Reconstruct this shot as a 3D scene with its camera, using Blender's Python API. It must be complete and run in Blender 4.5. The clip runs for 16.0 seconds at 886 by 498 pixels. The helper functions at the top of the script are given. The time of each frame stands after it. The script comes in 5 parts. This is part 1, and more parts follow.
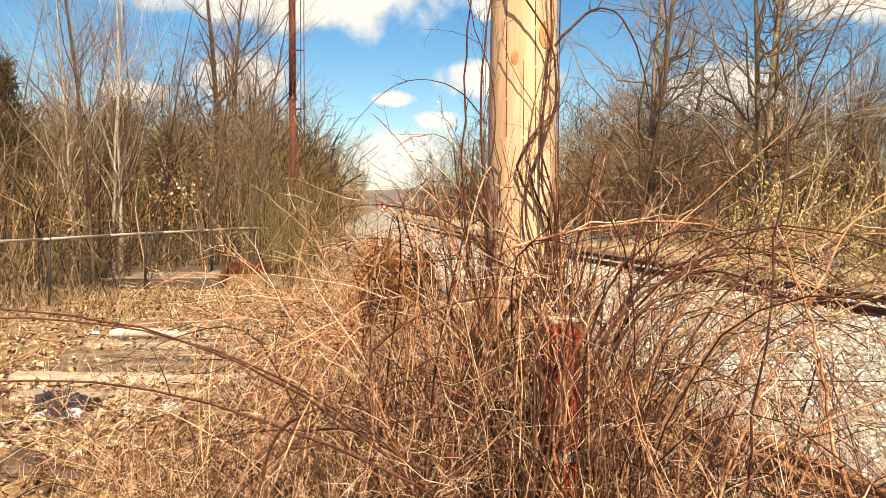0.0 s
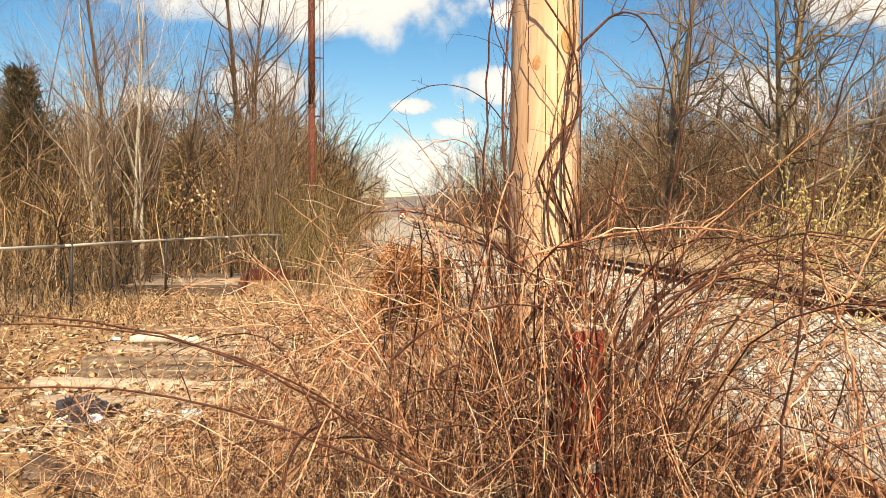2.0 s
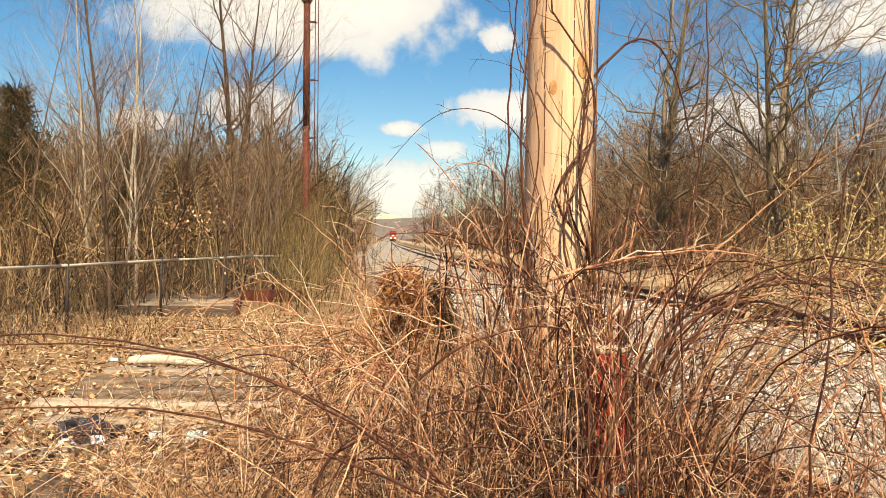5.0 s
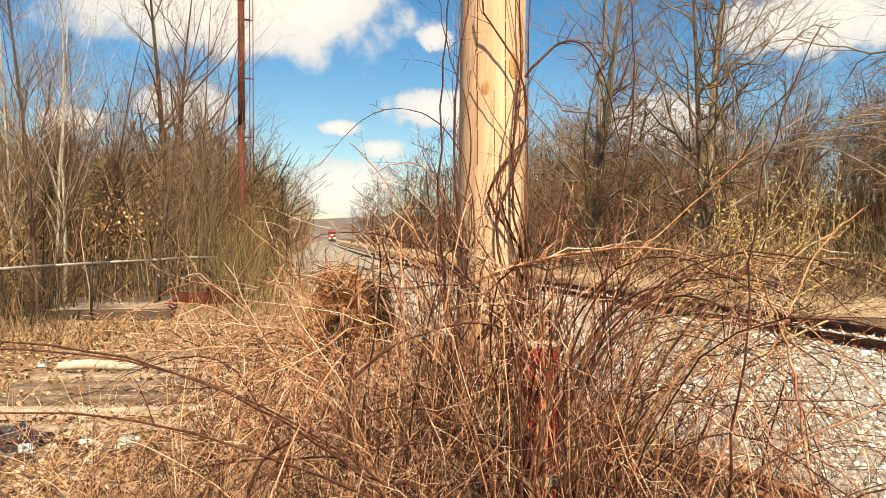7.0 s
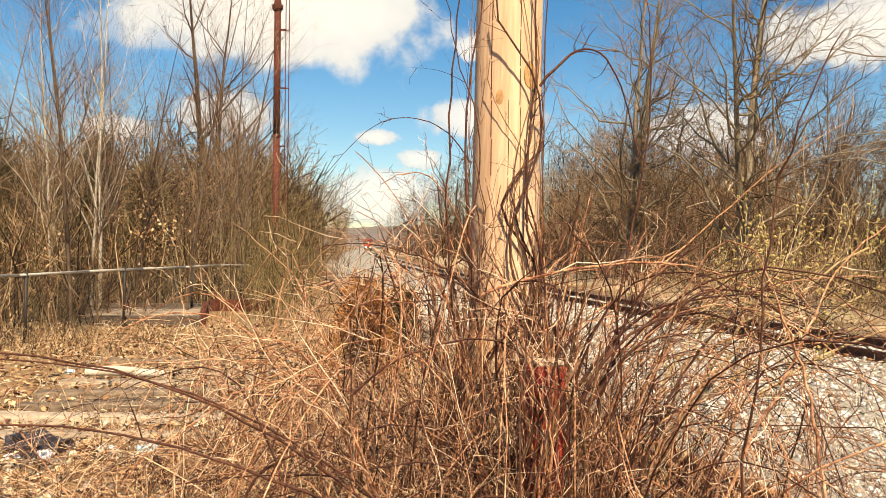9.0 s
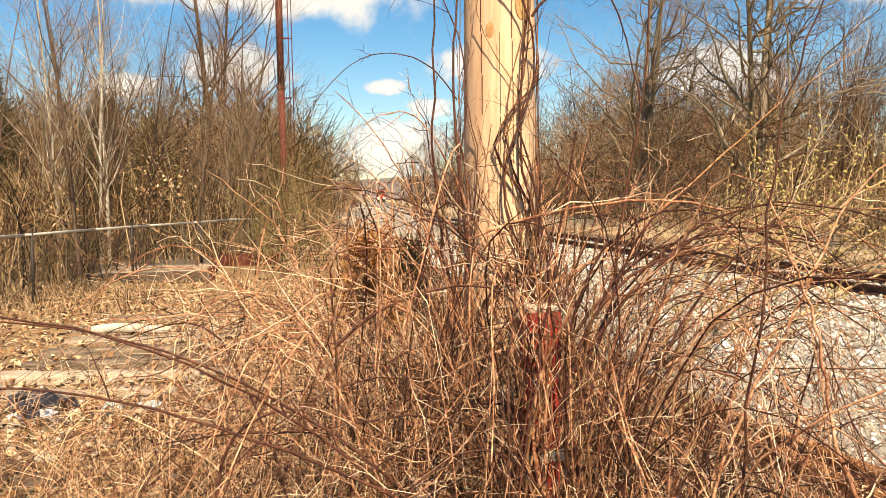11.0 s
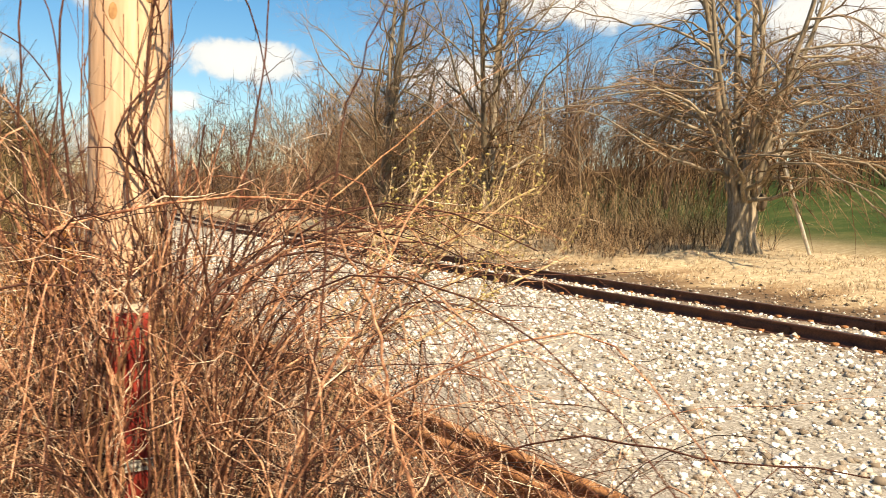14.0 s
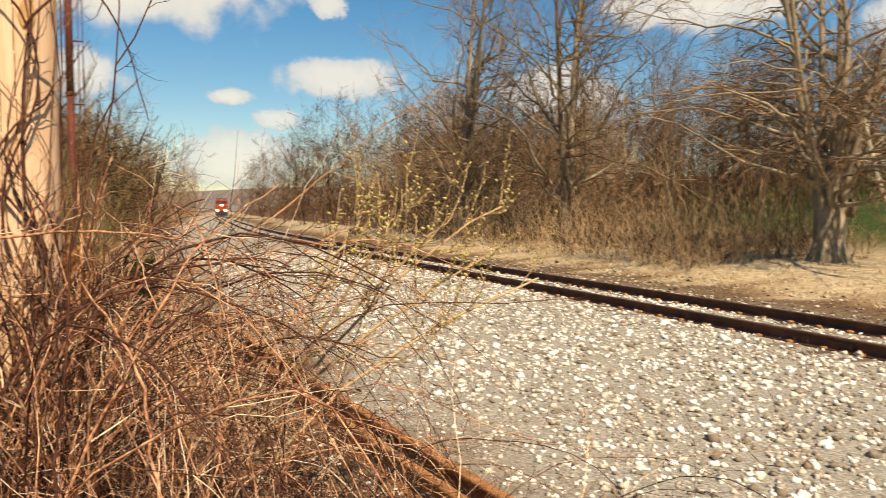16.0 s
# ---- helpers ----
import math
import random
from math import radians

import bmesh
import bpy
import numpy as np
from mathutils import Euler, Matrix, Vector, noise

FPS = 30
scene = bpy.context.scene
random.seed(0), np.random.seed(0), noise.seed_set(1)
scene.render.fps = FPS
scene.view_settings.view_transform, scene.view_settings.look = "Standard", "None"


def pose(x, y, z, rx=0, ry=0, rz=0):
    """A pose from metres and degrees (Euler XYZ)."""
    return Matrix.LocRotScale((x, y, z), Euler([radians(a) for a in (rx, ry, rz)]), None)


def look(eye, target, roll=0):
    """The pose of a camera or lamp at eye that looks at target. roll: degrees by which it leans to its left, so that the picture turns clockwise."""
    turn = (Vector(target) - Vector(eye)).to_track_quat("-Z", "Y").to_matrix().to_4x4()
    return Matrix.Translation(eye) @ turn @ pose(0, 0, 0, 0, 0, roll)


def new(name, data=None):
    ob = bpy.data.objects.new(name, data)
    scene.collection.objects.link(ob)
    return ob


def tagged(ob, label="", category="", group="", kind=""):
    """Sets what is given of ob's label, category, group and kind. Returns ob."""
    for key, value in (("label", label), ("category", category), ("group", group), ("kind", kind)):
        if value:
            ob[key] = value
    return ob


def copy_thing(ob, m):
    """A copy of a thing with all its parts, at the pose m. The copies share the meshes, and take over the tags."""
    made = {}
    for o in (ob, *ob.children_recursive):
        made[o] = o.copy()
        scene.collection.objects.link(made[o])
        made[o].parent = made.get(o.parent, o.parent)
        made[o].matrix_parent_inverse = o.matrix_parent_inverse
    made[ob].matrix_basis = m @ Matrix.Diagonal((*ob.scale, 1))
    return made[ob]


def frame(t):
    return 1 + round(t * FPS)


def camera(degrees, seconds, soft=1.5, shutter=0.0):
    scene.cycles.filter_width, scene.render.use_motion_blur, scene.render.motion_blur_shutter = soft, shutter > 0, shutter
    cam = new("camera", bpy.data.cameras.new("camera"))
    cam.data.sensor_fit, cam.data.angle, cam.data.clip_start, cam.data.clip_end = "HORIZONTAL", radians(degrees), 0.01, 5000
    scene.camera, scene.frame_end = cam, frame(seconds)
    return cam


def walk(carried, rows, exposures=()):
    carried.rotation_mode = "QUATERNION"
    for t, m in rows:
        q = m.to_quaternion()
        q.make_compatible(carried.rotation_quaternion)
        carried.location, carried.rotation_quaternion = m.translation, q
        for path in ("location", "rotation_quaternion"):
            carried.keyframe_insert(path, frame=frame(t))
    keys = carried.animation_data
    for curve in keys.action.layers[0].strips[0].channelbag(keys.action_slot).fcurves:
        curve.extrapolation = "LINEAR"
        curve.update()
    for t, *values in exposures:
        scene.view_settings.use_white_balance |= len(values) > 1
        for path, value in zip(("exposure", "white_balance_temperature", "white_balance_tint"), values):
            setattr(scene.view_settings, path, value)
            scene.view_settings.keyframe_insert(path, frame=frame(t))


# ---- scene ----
cam = camera(56.2, 16.0, soft=0.5, shutter=0.15)

PATH = [
    (0, (0.422, 0.644, 1.39), (0.538, 2.639, 1.297), 0.8),
    (0.5, (0.419, 0.646, 1.389), (0.543, 2.639, 1.276), 1.3),
    (1, (0.415, 0.661, 1.387), (0.497, 2.657, 1.286), 1.1),
    (1.5, (0.411, 0.667, 1.387), (0.483, 2.664, 1.305), 0.9),
    (2, (0.412, 0.672, 1.387), (0.484, 2.669, 1.31), 0.8),
    (2.5, (0.412, 0.664, 1.386), (0.487, 2.662, 1.34), 0.8),
    (3, (0.406, 0.67, 1.388), (0.498, 2.668, 1.352), 1.1),
    (3.5, (0.398, 0.673, 1.39), (0.482, 2.671, 1.345), 1.1),
    (6, (0.255, 0.639, 1.382), (0.397, 2.634, 1.378), 1.3),
    (6.5, (0.271, 0.634, 1.385), (0.469, 2.624, 1.385), 1.3),
    (7, (0.315, 0.626, 1.384), (0.557, 2.612, 1.361), 0.6),
    (7.5, (0.4, 0.645, 1.39), (0.645, 2.63, 1.36), 0.9),
    (8, (0.451, 0.669, 1.391), (0.588, 2.662, 1.301), 2.4),
    (8.5, (0.442, 0.683, 1.393), (0.547, 2.68, 1.354), 2.3),
    (9, (0.422, 0.692, 1.395), (0.578, 2.686, 1.394), 1.2),
    (9.5, (0.399, 0.71, 1.392), (0.571, 2.702, 1.335), 0.8),
    (10, (0.38, 0.746, 1.382), (0.552, 2.735, 1.267), -0.2),
    (12.5, (0.77, 0.907, 1.373), (0.85, 2.902, 1.248), 0.4),
    (13, (0.756, 0.907, 1.376), (1.027, 2.885, 1.256), -0.3),
    (13.5, (0.791, 0.909, 1.371), (1.193, 2.864, 1.246), -0.8),
    (14, (0.969, 0.804, 1.365), (1.673, 2.672, 1.25), 1.4),
    (14.5, (1.243, 0.54, 1.408), (1.991, 2.391, 1.293), 2.0),
    (15, (1.368, 0.625, 1.423), (2.228, 2.424, 1.273), 1.5),
    (15.5, (1.501, 0.733, 1.423), (2.37, 2.529, 1.284), 0.4),
    (16, (1.748, 0.807, 1.425), (2.233, 2.745, 1.334), 0.2),
]
walk(cam, [(t, look(eye, target, roll)) for t, eye, target, roll in PATH], [(0, 1.0, 7600, 9), (6, 0.86, 7600, 9), (10, 0.9, 7600, 9), (12.5, 1.14, 7600, 9), (13.5, 1.06, 7600, 9), (14.5, 0.96, 7600, 9), (16, 0.6, 7600, 9)])

# ---- light ----
SUN_FROM = Vector((0.12, -0.70, 0.84)).normalized()
world = bpy.data.worlds.new("sky")
scene.world = world
world.use_nodes = True
wn, wl = world.node_tree.nodes, world.node_tree.links
wn.clear()
sky = wn.new("ShaderNodeTexSky")
sky.sky_type = 'NISHITA'
sky.sun_disc = False
sky.sun_elevation = math.asin(SUN_FROM.z)
sky.sun_rotation = math.atan2(SUN_FROM.x, SUN_FROM.y)
sky.air_density, sky.dust_density, sky.ozone_density = 1.0, 0.4, 2.2
bg = wn.new("ShaderNodeBackground")
bg.inputs[1].default_value = 0.078
wout = wn.new("ShaderNodeOutputWorld")
tone = wn.new("ShaderNodeHueSaturation")
tone.inputs["Saturation"].default_value = 1.42
wl.new(sky.outputs[0], tone.inputs["Color"])
wl.new(tone.outputs[0], bg.inputs[0])
wl.new(bg.outputs[0], wout.inputs[0])
sun_data = bpy.data.lights.new("sun", 'SUN')
sun_data.energy, sun_data.angle, sun_data.color = 5.0, radians(0.55), (1.0, 0.88, 0.71)
sun = new("sun", sun_data)
sun.matrix_world = look(SUN_FROM * 50, (0, 0, 0))


# ---- materials ----
def shade(name, cols, scale=8.0, fine=60.0, rough=0.85, bump=0.3, island=0.0, rand=0.0, metal=0.0,
          stretch=(1, 1, 1), dist=0.01):
    """A surface whose colour runs over cols by two scales of noise, with some variation from piece to piece."""
    m = bpy.data.materials.new(name)
    m.use_nodes = True
    n, l = m.node_tree.nodes, m.node_tree.links
    p = n["Principled BSDF"]
    p.inputs["Roughness"].default_value, p.inputs["Metallic"].default_value = rough, metal
    p.inputs["Specular IOR Level"].default_value = 0.25
    tc, mp = n.new("ShaderNodeTexCoord"), n.new("ShaderNodeMapping")
    mp.inputs["Scale"].default_value = stretch
    l.new(tc.outputs["Object"], mp.inputs[0])
    a, b = n.new("ShaderNodeTexNoise"), n.new("ShaderNodeTexNoise")
    for t, s, d in ((a, scale, 4), (b, fine, 5)):
        t.inputs["Scale"].default_value, t.inputs["Detail"].default_value = s, d
        l.new(mp.outputs[0], t.inputs["Vector"])
    mix = n.new("ShaderNodeMath")
    mix.operation = 'MULTIPLY_ADD'
    mix.inputs[1].default_value = 0.5
    l.new(b.outputs[0], mix.inputs[0])
    half = n.new("ShaderNodeMath")
    half.operation = 'MULTIPLY'
    half.inputs[1].default_value = 0.5
    l.new(a.outputs[0], half.inputs[0])
    l.new(half.outputs[0], mix.inputs[2])
    val = mix.outputs[0]
    for amount, node, socket in ((island, "ShaderNodeNewGeometry", "Random Per Island"), (rand, "ShaderNodeObjectInfo", "Random")):
        if amount:
            src, add = n.new(node), n.new("ShaderNodeMath")
            off = n.new("ShaderNodeMath")
            off.operation = 'SUBTRACT'
            off.inputs[1].default_value = 0.5
            l.new(src.outputs[socket], off.inputs[0])
            add.operation = 'MULTIPLY_ADD'
            add.inputs[1].default_value = amount
            l.new(off.outputs[0], add.inputs[0])
            l.new(val, add.inputs[2])
            val = add.outputs[0]
    ramp = n.new("ShaderNodeValToRGB")
    e = ramp.color_ramp.elements
    lo, hi = (0.3, 0.7) if not island else (0.18, 0.82)
    while len(e) < len(cols):
        e.new(0.5)
    for k, c in enumerate(cols):
        e[k].position = lo + (hi - lo) * k / max(1, len(cols) - 1)
        e[k].color = (*c, 1)
    l.new(val, ramp.inputs[0])
    l.new(ramp.outputs[0], p.inputs["Base Color"])
    if bump:
        bp = n.new("ShaderNodeBump")
        bp.inputs["Strength"].default_value, bp.inputs["Distance"].default_value = bump, dist
        l.new(mix.outputs[0], bp.inputs["Height"])
        l.new(bp.outputs[0], p.inputs["Normal"])
    return m


def glow(name, color, strength):
    m = bpy.data.materials.new(name)
    m.use_nodes = True
    p = m.node_tree.nodes["Principled BSDF"]
    p.inputs["Base Color"].default_value = (*color, 1)
    p.inputs["Emission Color"].default_value = (*color, 1)
    p.inputs["Emission Strength"].default_value = strength
    return m


# The near-black tones stand in for shade deep in the thicket.
CANE = shade("cane_bark", [(0.008, 0.003, 0.002), (0.03, 0.010, 0.006), (0.22, 0.080, 0.038), (0.62, 0.34, 0.19), (0.88, 0.68, 0.48)], 9, 70, 0.7, 0.2, island=0.85, dist=0.001)
CANE_DARK = shade("dark_cane_bark", [(0.014, 0.006, 0.004), (0.06, 0.021, 0.012), (0.20, 0.08, 0.045)], 9, 80, 0.75, 0.3, island=0.5, dist=0.001)
VINE = shade("vine_bark", [(0.05, 0.024, 0.013), (0.17, 0.08, 0.038), (0.38, 0.21, 0.10)], 20, 120, 0.85, 0.5, island=0.5, dist=0.002)
# Darkest tone of the dry twigs also holds thicket shade.
STRAW_TWIG = shade("dry_twig", [(0.010, 0.004, 0.002), (0.10, 0.036, 0.017), (0.47, 0.23, 0.108), (0.88, 0.63, 0.40)], 6, 50, 0.85, 0.1, island=0.8, dist=0.001)
BUD_TWIG = shade("budding_twig", [(0.18, 0.11, 0.055), (0.38, 0.255, 0.13), (0.58, 0.44, 0.25)], 8, 60, 0.8, 0.2, island=0.5, dist=0.001)
BUD = shade("leaf_bud", [(0.30, 0.22, 0.07), (0.50, 0.40, 0.15)], 20, 90, 0.7, 0, island=0.6)
BARK_DARK = shade("dark_grey_bark", [(0.04, 0.028, 0.018), (0.12, 0.085, 0.054), (0.25, 0.19, 0.13)], 3, 25, 0.9, 0.7, rand=0.25, stretch=(1, 1, 0.25), dist=0.02)
BARK_GREY = shade("grey_bark", [(0.06, 0.045, 0.028), (0.18, 0.14, 0.09), (0.36, 0.29, 0.205)], 3, 25, 0.9, 0.7, rand=0.25, stretch=(1, 1, 0.25), dist=0.02)
BARK_BROWN = shade("brown_bark", [(0.03, 0.018, 0.012), (0.10, 0.062, 0.04), (0.21, 0.14, 0.09)], 3, 30, 0.9, 0.5, rand=0.3, stretch=(1, 1, 0.3), dist=0.01)
BARK_BIRCH = shade("pale_bark", [(0.25, 0.2, 0.14), (0.52, 0.45, 0.35), (0.68, 0.61, 0.5)], 4, 30, 0.8, 0.3, stretch=(1, 1, 0.6), dist=0.005)
TWIG_FAR = shade("crown_twigs", [(0.045, 0.024, 0.012), (0.17, 0.098, 0.05), (0.40, 0.27, 0.16)], 2, 20, 0.9, 0, island=0.5, rand=0.35)
TWIG_RED = shade("sapling_twigs", [(0.025, 0.012, 0.007), (0.14, 0.072, 0.039), (0.46, 0.30, 0.19)], 2, 20, 0.85, 0, island=0.85, rand=0.3)
# Lowest tone puts the shade between brush stems into their colour.
BRUSH = shade("brush_stems", [(0.008, 0.004, 0.002), (0.06, 0.028, 0.012), (0.30, 0.165, 0.072), (0.66, 0.47, 0.27)], 1.0, 12, 0.9, 0, island=0.95)
BRUSH_GREEN = shade("green_brush", [(0.03, 0.021, 0.008), (0.13, 0.092, 0.036), (0.34, 0.245, 0.115)], 1.0, 12, 0.9, 0, island=0.9)
LEAF = shade("dead_leaf", [(0.05, 0.02, 0.01), (0.20, 0.092, 0.038), (0.38, 0.22, 0.10), (0.62, 0.45, 0.27)], 30, 90, 0.8, 0.2, island=0.8, dist=0.002)
GRASS_DRY = shade("dry_grass", [(0.24, 0.165, 0.09), (0.46, 0.345, 0.205), (0.72, 0.60, 0.42)], 1.5, 20, 0.85, 0, island=0.6)
NEEDLE = shade("evergreen_needles", [(0.02, 0.022, 0.008), (0.055, 0.05, 0.018), (0.12, 0.085, 0.03)], 4, 25, 0.9, 0, island=0.7)
NEEDLE_RUST = shade("rusty_needles", [(0.18, 0.062, 0.018), (0.40, 0.17, 0.05), (0.58, 0.30, 0.095)], 4, 25, 0.9, 0, island=0.7)
STONE = shade("ballast_stone", [(0.20, 0.155, 0.11), (0.47, 0.40, 0.31), (0.66, 0.60, 0.50), (0.84, 0.81, 0.74)], 12, 70, 0.85, 0.5, island=0.95, dist=0.004)
STONE_DARK = shade("dirty_stone", [(0.04, 0.028, 0.018), (0.15, 0.11, 0.075), (0.30, 0.24, 0.17), (0.58, 0.52, 0.43)], 12, 70, 0.9, 0.5, island=0.9, dist=0.004)
STEEL_DARK = shade("dark_rail_steel", [(0.028, 0.012, 0.008), (0.075, 0.03, 0.018), (0.14, 0.06, 0.034)], 4, 50, 0.7, 0.3, dist=0.003)
STEEL_TOP = shade("worn_rail_top", [(0.10, 0.07, 0.055), (0.2, 0.16, 0.13)], 4, 60, 0.45, 0.1, metal=0.7, stretch=(1, 0.1, 1))
RUST = shade("orange_rust", [(0.13, 0.05, 0.022), (0.30, 0.13, 0.05), (0.46, 0.235, 0.10)], 7, 60, 0.9, 0.5, dist=0.004)
RUST_RED = shade("mast_rust", [(0.035, 0.009, 0.006), (0.095, 0.024, 0.014), (0.18, 0.055, 0.03)], 2.5, 30, 0.75, 0.3, stretch=(1, 1, 0.35), dist=0.004)
# Darker than the crown twigs: shade inside dense woods is in the colour.
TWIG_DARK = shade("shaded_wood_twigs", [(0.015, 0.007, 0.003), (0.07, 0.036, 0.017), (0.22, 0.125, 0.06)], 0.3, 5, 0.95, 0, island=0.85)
WOOD_OLIVE = shade("olive_brown_wood_twigs", [(0.018, 0.011, 0.005), (0.10, 0.063, 0.026), (0.27, 0.18, 0.085)], 0.3, 5, 0.95, 0, island=0.85)
WIRE = shade("fence_wire", [(0.10, 0.085, 0.065), (0.22, 0.19, 0.15)], 6, 40, 0.6, 0.1, metal=0.3)
GALV = shade("galvanised_steel", [(0.28, 0.25, 0.2), (0.48, 0.45, 0.38), (0.62, 0.58, 0.5)], 6, 40, 0.5, 0.1, metal=0.3)
POST_DARK = shade("dark_fence_post", [(0.025, 0.02, 0.016), (0.06, 0.048, 0.04)], 6, 40, 0.6, 0.1, metal=0.3)
PLANK = shade("weathered_plank", [(0.07, 0.048, 0.032), (0.23, 0.17, 0.118), (0.47, 0.385, 0.285)], 3, 45, 0.9, 0.6, rand=0.25, stretch=(0.15, 1, 1), dist=0.01)
TIE = shade("creosoted_tie", [(0.05, 0.035, 0.025), (0.12, 0.085, 0.06), (0.22, 0.17, 0.12)], 3, 35, 0.9, 0.6, rand=0.3, stretch=(0.2, 1, 1), dist=0.01)
POLE = shade("pale_pole_wood", [(0.44, 0.26, 0.145), (0.65, 0.43, 0.27), (0.79, 0.575, 0.40)], 5, 60, 0.8, 0.4, stretch=(1, 1, 0.07), dist=0.004)
KNOT = shade("pole_knot_wood", [(0.34, 0.17, 0.07), (0.56, 0.34, 0.15)], 16, 70, 0.8, 0.3, dist=0.003)
RED = shade("peeling_red_paint", [(0.07, 0.008, 0.006), (0.20, 0.018, 0.012), (0.34, 0.042, 0.024), (0.40, 0.22, 0.15)], 8, 45, 0.75, 0.5, stretch=(1, 1, 0.25), dist=0.004)
BARE_TOP = shade("bare_wood_top", [(0.4, 0.3, 0.2), (0.62, 0.5, 0.36)], 20, 90, 0.9, 0.4, dist=0.004)
BAG = shade("black_plastic", [(0.012, 0.012, 0.016), (0.05, 0.05, 0.06)], 10, 40, 0.3, 0.4)
PAPER = shade("white_litter", [(0.45, 0.44, 0.45), (0.75, 0.75, 0.78)], 14, 60, 0.6, 0.3)
CYAN = shade("faded_blue_plastic", [(0.35, 0.52, 0.55), (0.55, 0.72, 0.74)], 14, 60, 0.5, 0.3)
LOCO_RED = shade("red_engine_paint", [(0.28, 0.03, 0.018), (0.42, 0.06, 0.03)], 1, 12, 0.5, 0.05)
LOCO_BLACK = shade("black_engine_paint", [(0.015, 0.012, 0.012), (0.04, 0.035, 0.03)], 1, 12, 0.5, 0.05)
LOCO_GLASS = shade("engine_windshield", [(0.02, 0.022, 0.025), (0.04, 0.045, 0.05)], 1, 5, 0.1, 0)
LAMP = glow("engine_headlight", (1.0, 0.80, 0.48), 5)
RIDGE = shade("far_wooded_ridge", [(0.13, 0.11, 0.10), (0.20, 0.165, 0.14)], 0.01, 0.08, 1.0, 0)


def ground_material():
    m = bpy.data.materials.new("ground_cover")
    m.use_nodes = True
    n, l = m.node_tree.nodes, m.node_tree.links
    p = n["Principled BSDF"]
    p.inputs["Roughness"].default_value = 0.95
    p.inputs["Specular IOR Level"].default_value = 0.1
    tc = n.new("ShaderNodeTexCoord")

    def noise_ramp(scale, cols, detail=5):
        t, r = n.new("ShaderNodeTexNoise"), n.new("ShaderNodeValToRGB")
        t.inputs["Scale"].default_value, t.inputs["Detail"].default_value = scale, detail
        t.inputs["Roughness"].default_value = 0.7
        l.new(tc.outputs["Object"], t.inputs["Vector"])
        e = r.color_ramp.elements
        while len(e) < len(cols):
            e.new(0.5)
        for k, c in enumerate(cols):
            e[k].position, e[k].color = 0.3 + 0.4 * k / (len(cols) - 1), (*c, 1)
        l.new(t.outputs[0], r.inputs[0])
        return r.outputs[0], t.outputs[0]

    litter, h = noise_ramp(14, [(0.09, 0.042, 0.018), (0.26, 0.148, 0.068), (0.44, 0.30, 0.165)])
    patch, _ = noise_ramp(1.2, [(0.12, 0.066, 0.03), (0.38, 0.285, 0.175)])
    gravel, _ = noise_ramp(34, [(0.10, 0.084, 0.064), (0.28, 0.25, 0.205), (0.56, 0.52, 0.45)], 8)
    green, _ = noise_ramp(0.5, [(0.018, 0.034, 0.009), (0.036, 0.058, 0.015), (0.09, 0.092, 0.032)], 8)
    straw, _ = noise_ramp(5, [(0.24, 0.165, 0.09), (0.42, 0.325, 0.2), (0.58, 0.49, 0.33)], 8)

    at = n.new("ShaderNodeAttribute")
    at.attribute_name = "cover"

    def mix(fac, a, b):
        x = n.new("ShaderNodeMix")
        x.data_type = 'RGBA'
        if isinstance(fac, float):
            x.inputs[0].default_value = fac
        else:
            l.new(fac, x.inputs[0])
        l.new(a, x.inputs[6])
        l.new(b, x.inputs[7])
        return x.outputs[2]

    sep = n.new("ShaderNodeSeparateColor")
    l.new(at.outputs["Color"], sep.inputs[0])
    # Dark brown for bare dirt, and for shade painted under thicket and woods.
    soil_and_shade, _ = noise_ramp(9, [(0.03, 0.017, 0.01), (0.085, 0.05, 0.028), (0.24, 0.15, 0.083)])
    col = mix(0.4, litter, patch)
    col = mix(at.outputs["Alpha"], col, soil_and_shade)
    col = mix(sep.outputs[2], col, straw)
    col = mix(sep.outputs[1], col, green)
    col = mix(sep.outputs[0], col, gravel)
    l.new(col, p.inputs["Base Color"])
    bp = n.new("ShaderNodeBump")
    bp.inputs["Strength"].default_value, bp.inputs["Distance"].default_value = 0.7, 0.03
    l.new(h, bp.inputs["Height"])
    l.new(bp.outputs[0], p.inputs["Normal"])
    return m


GROUND = ground_material()


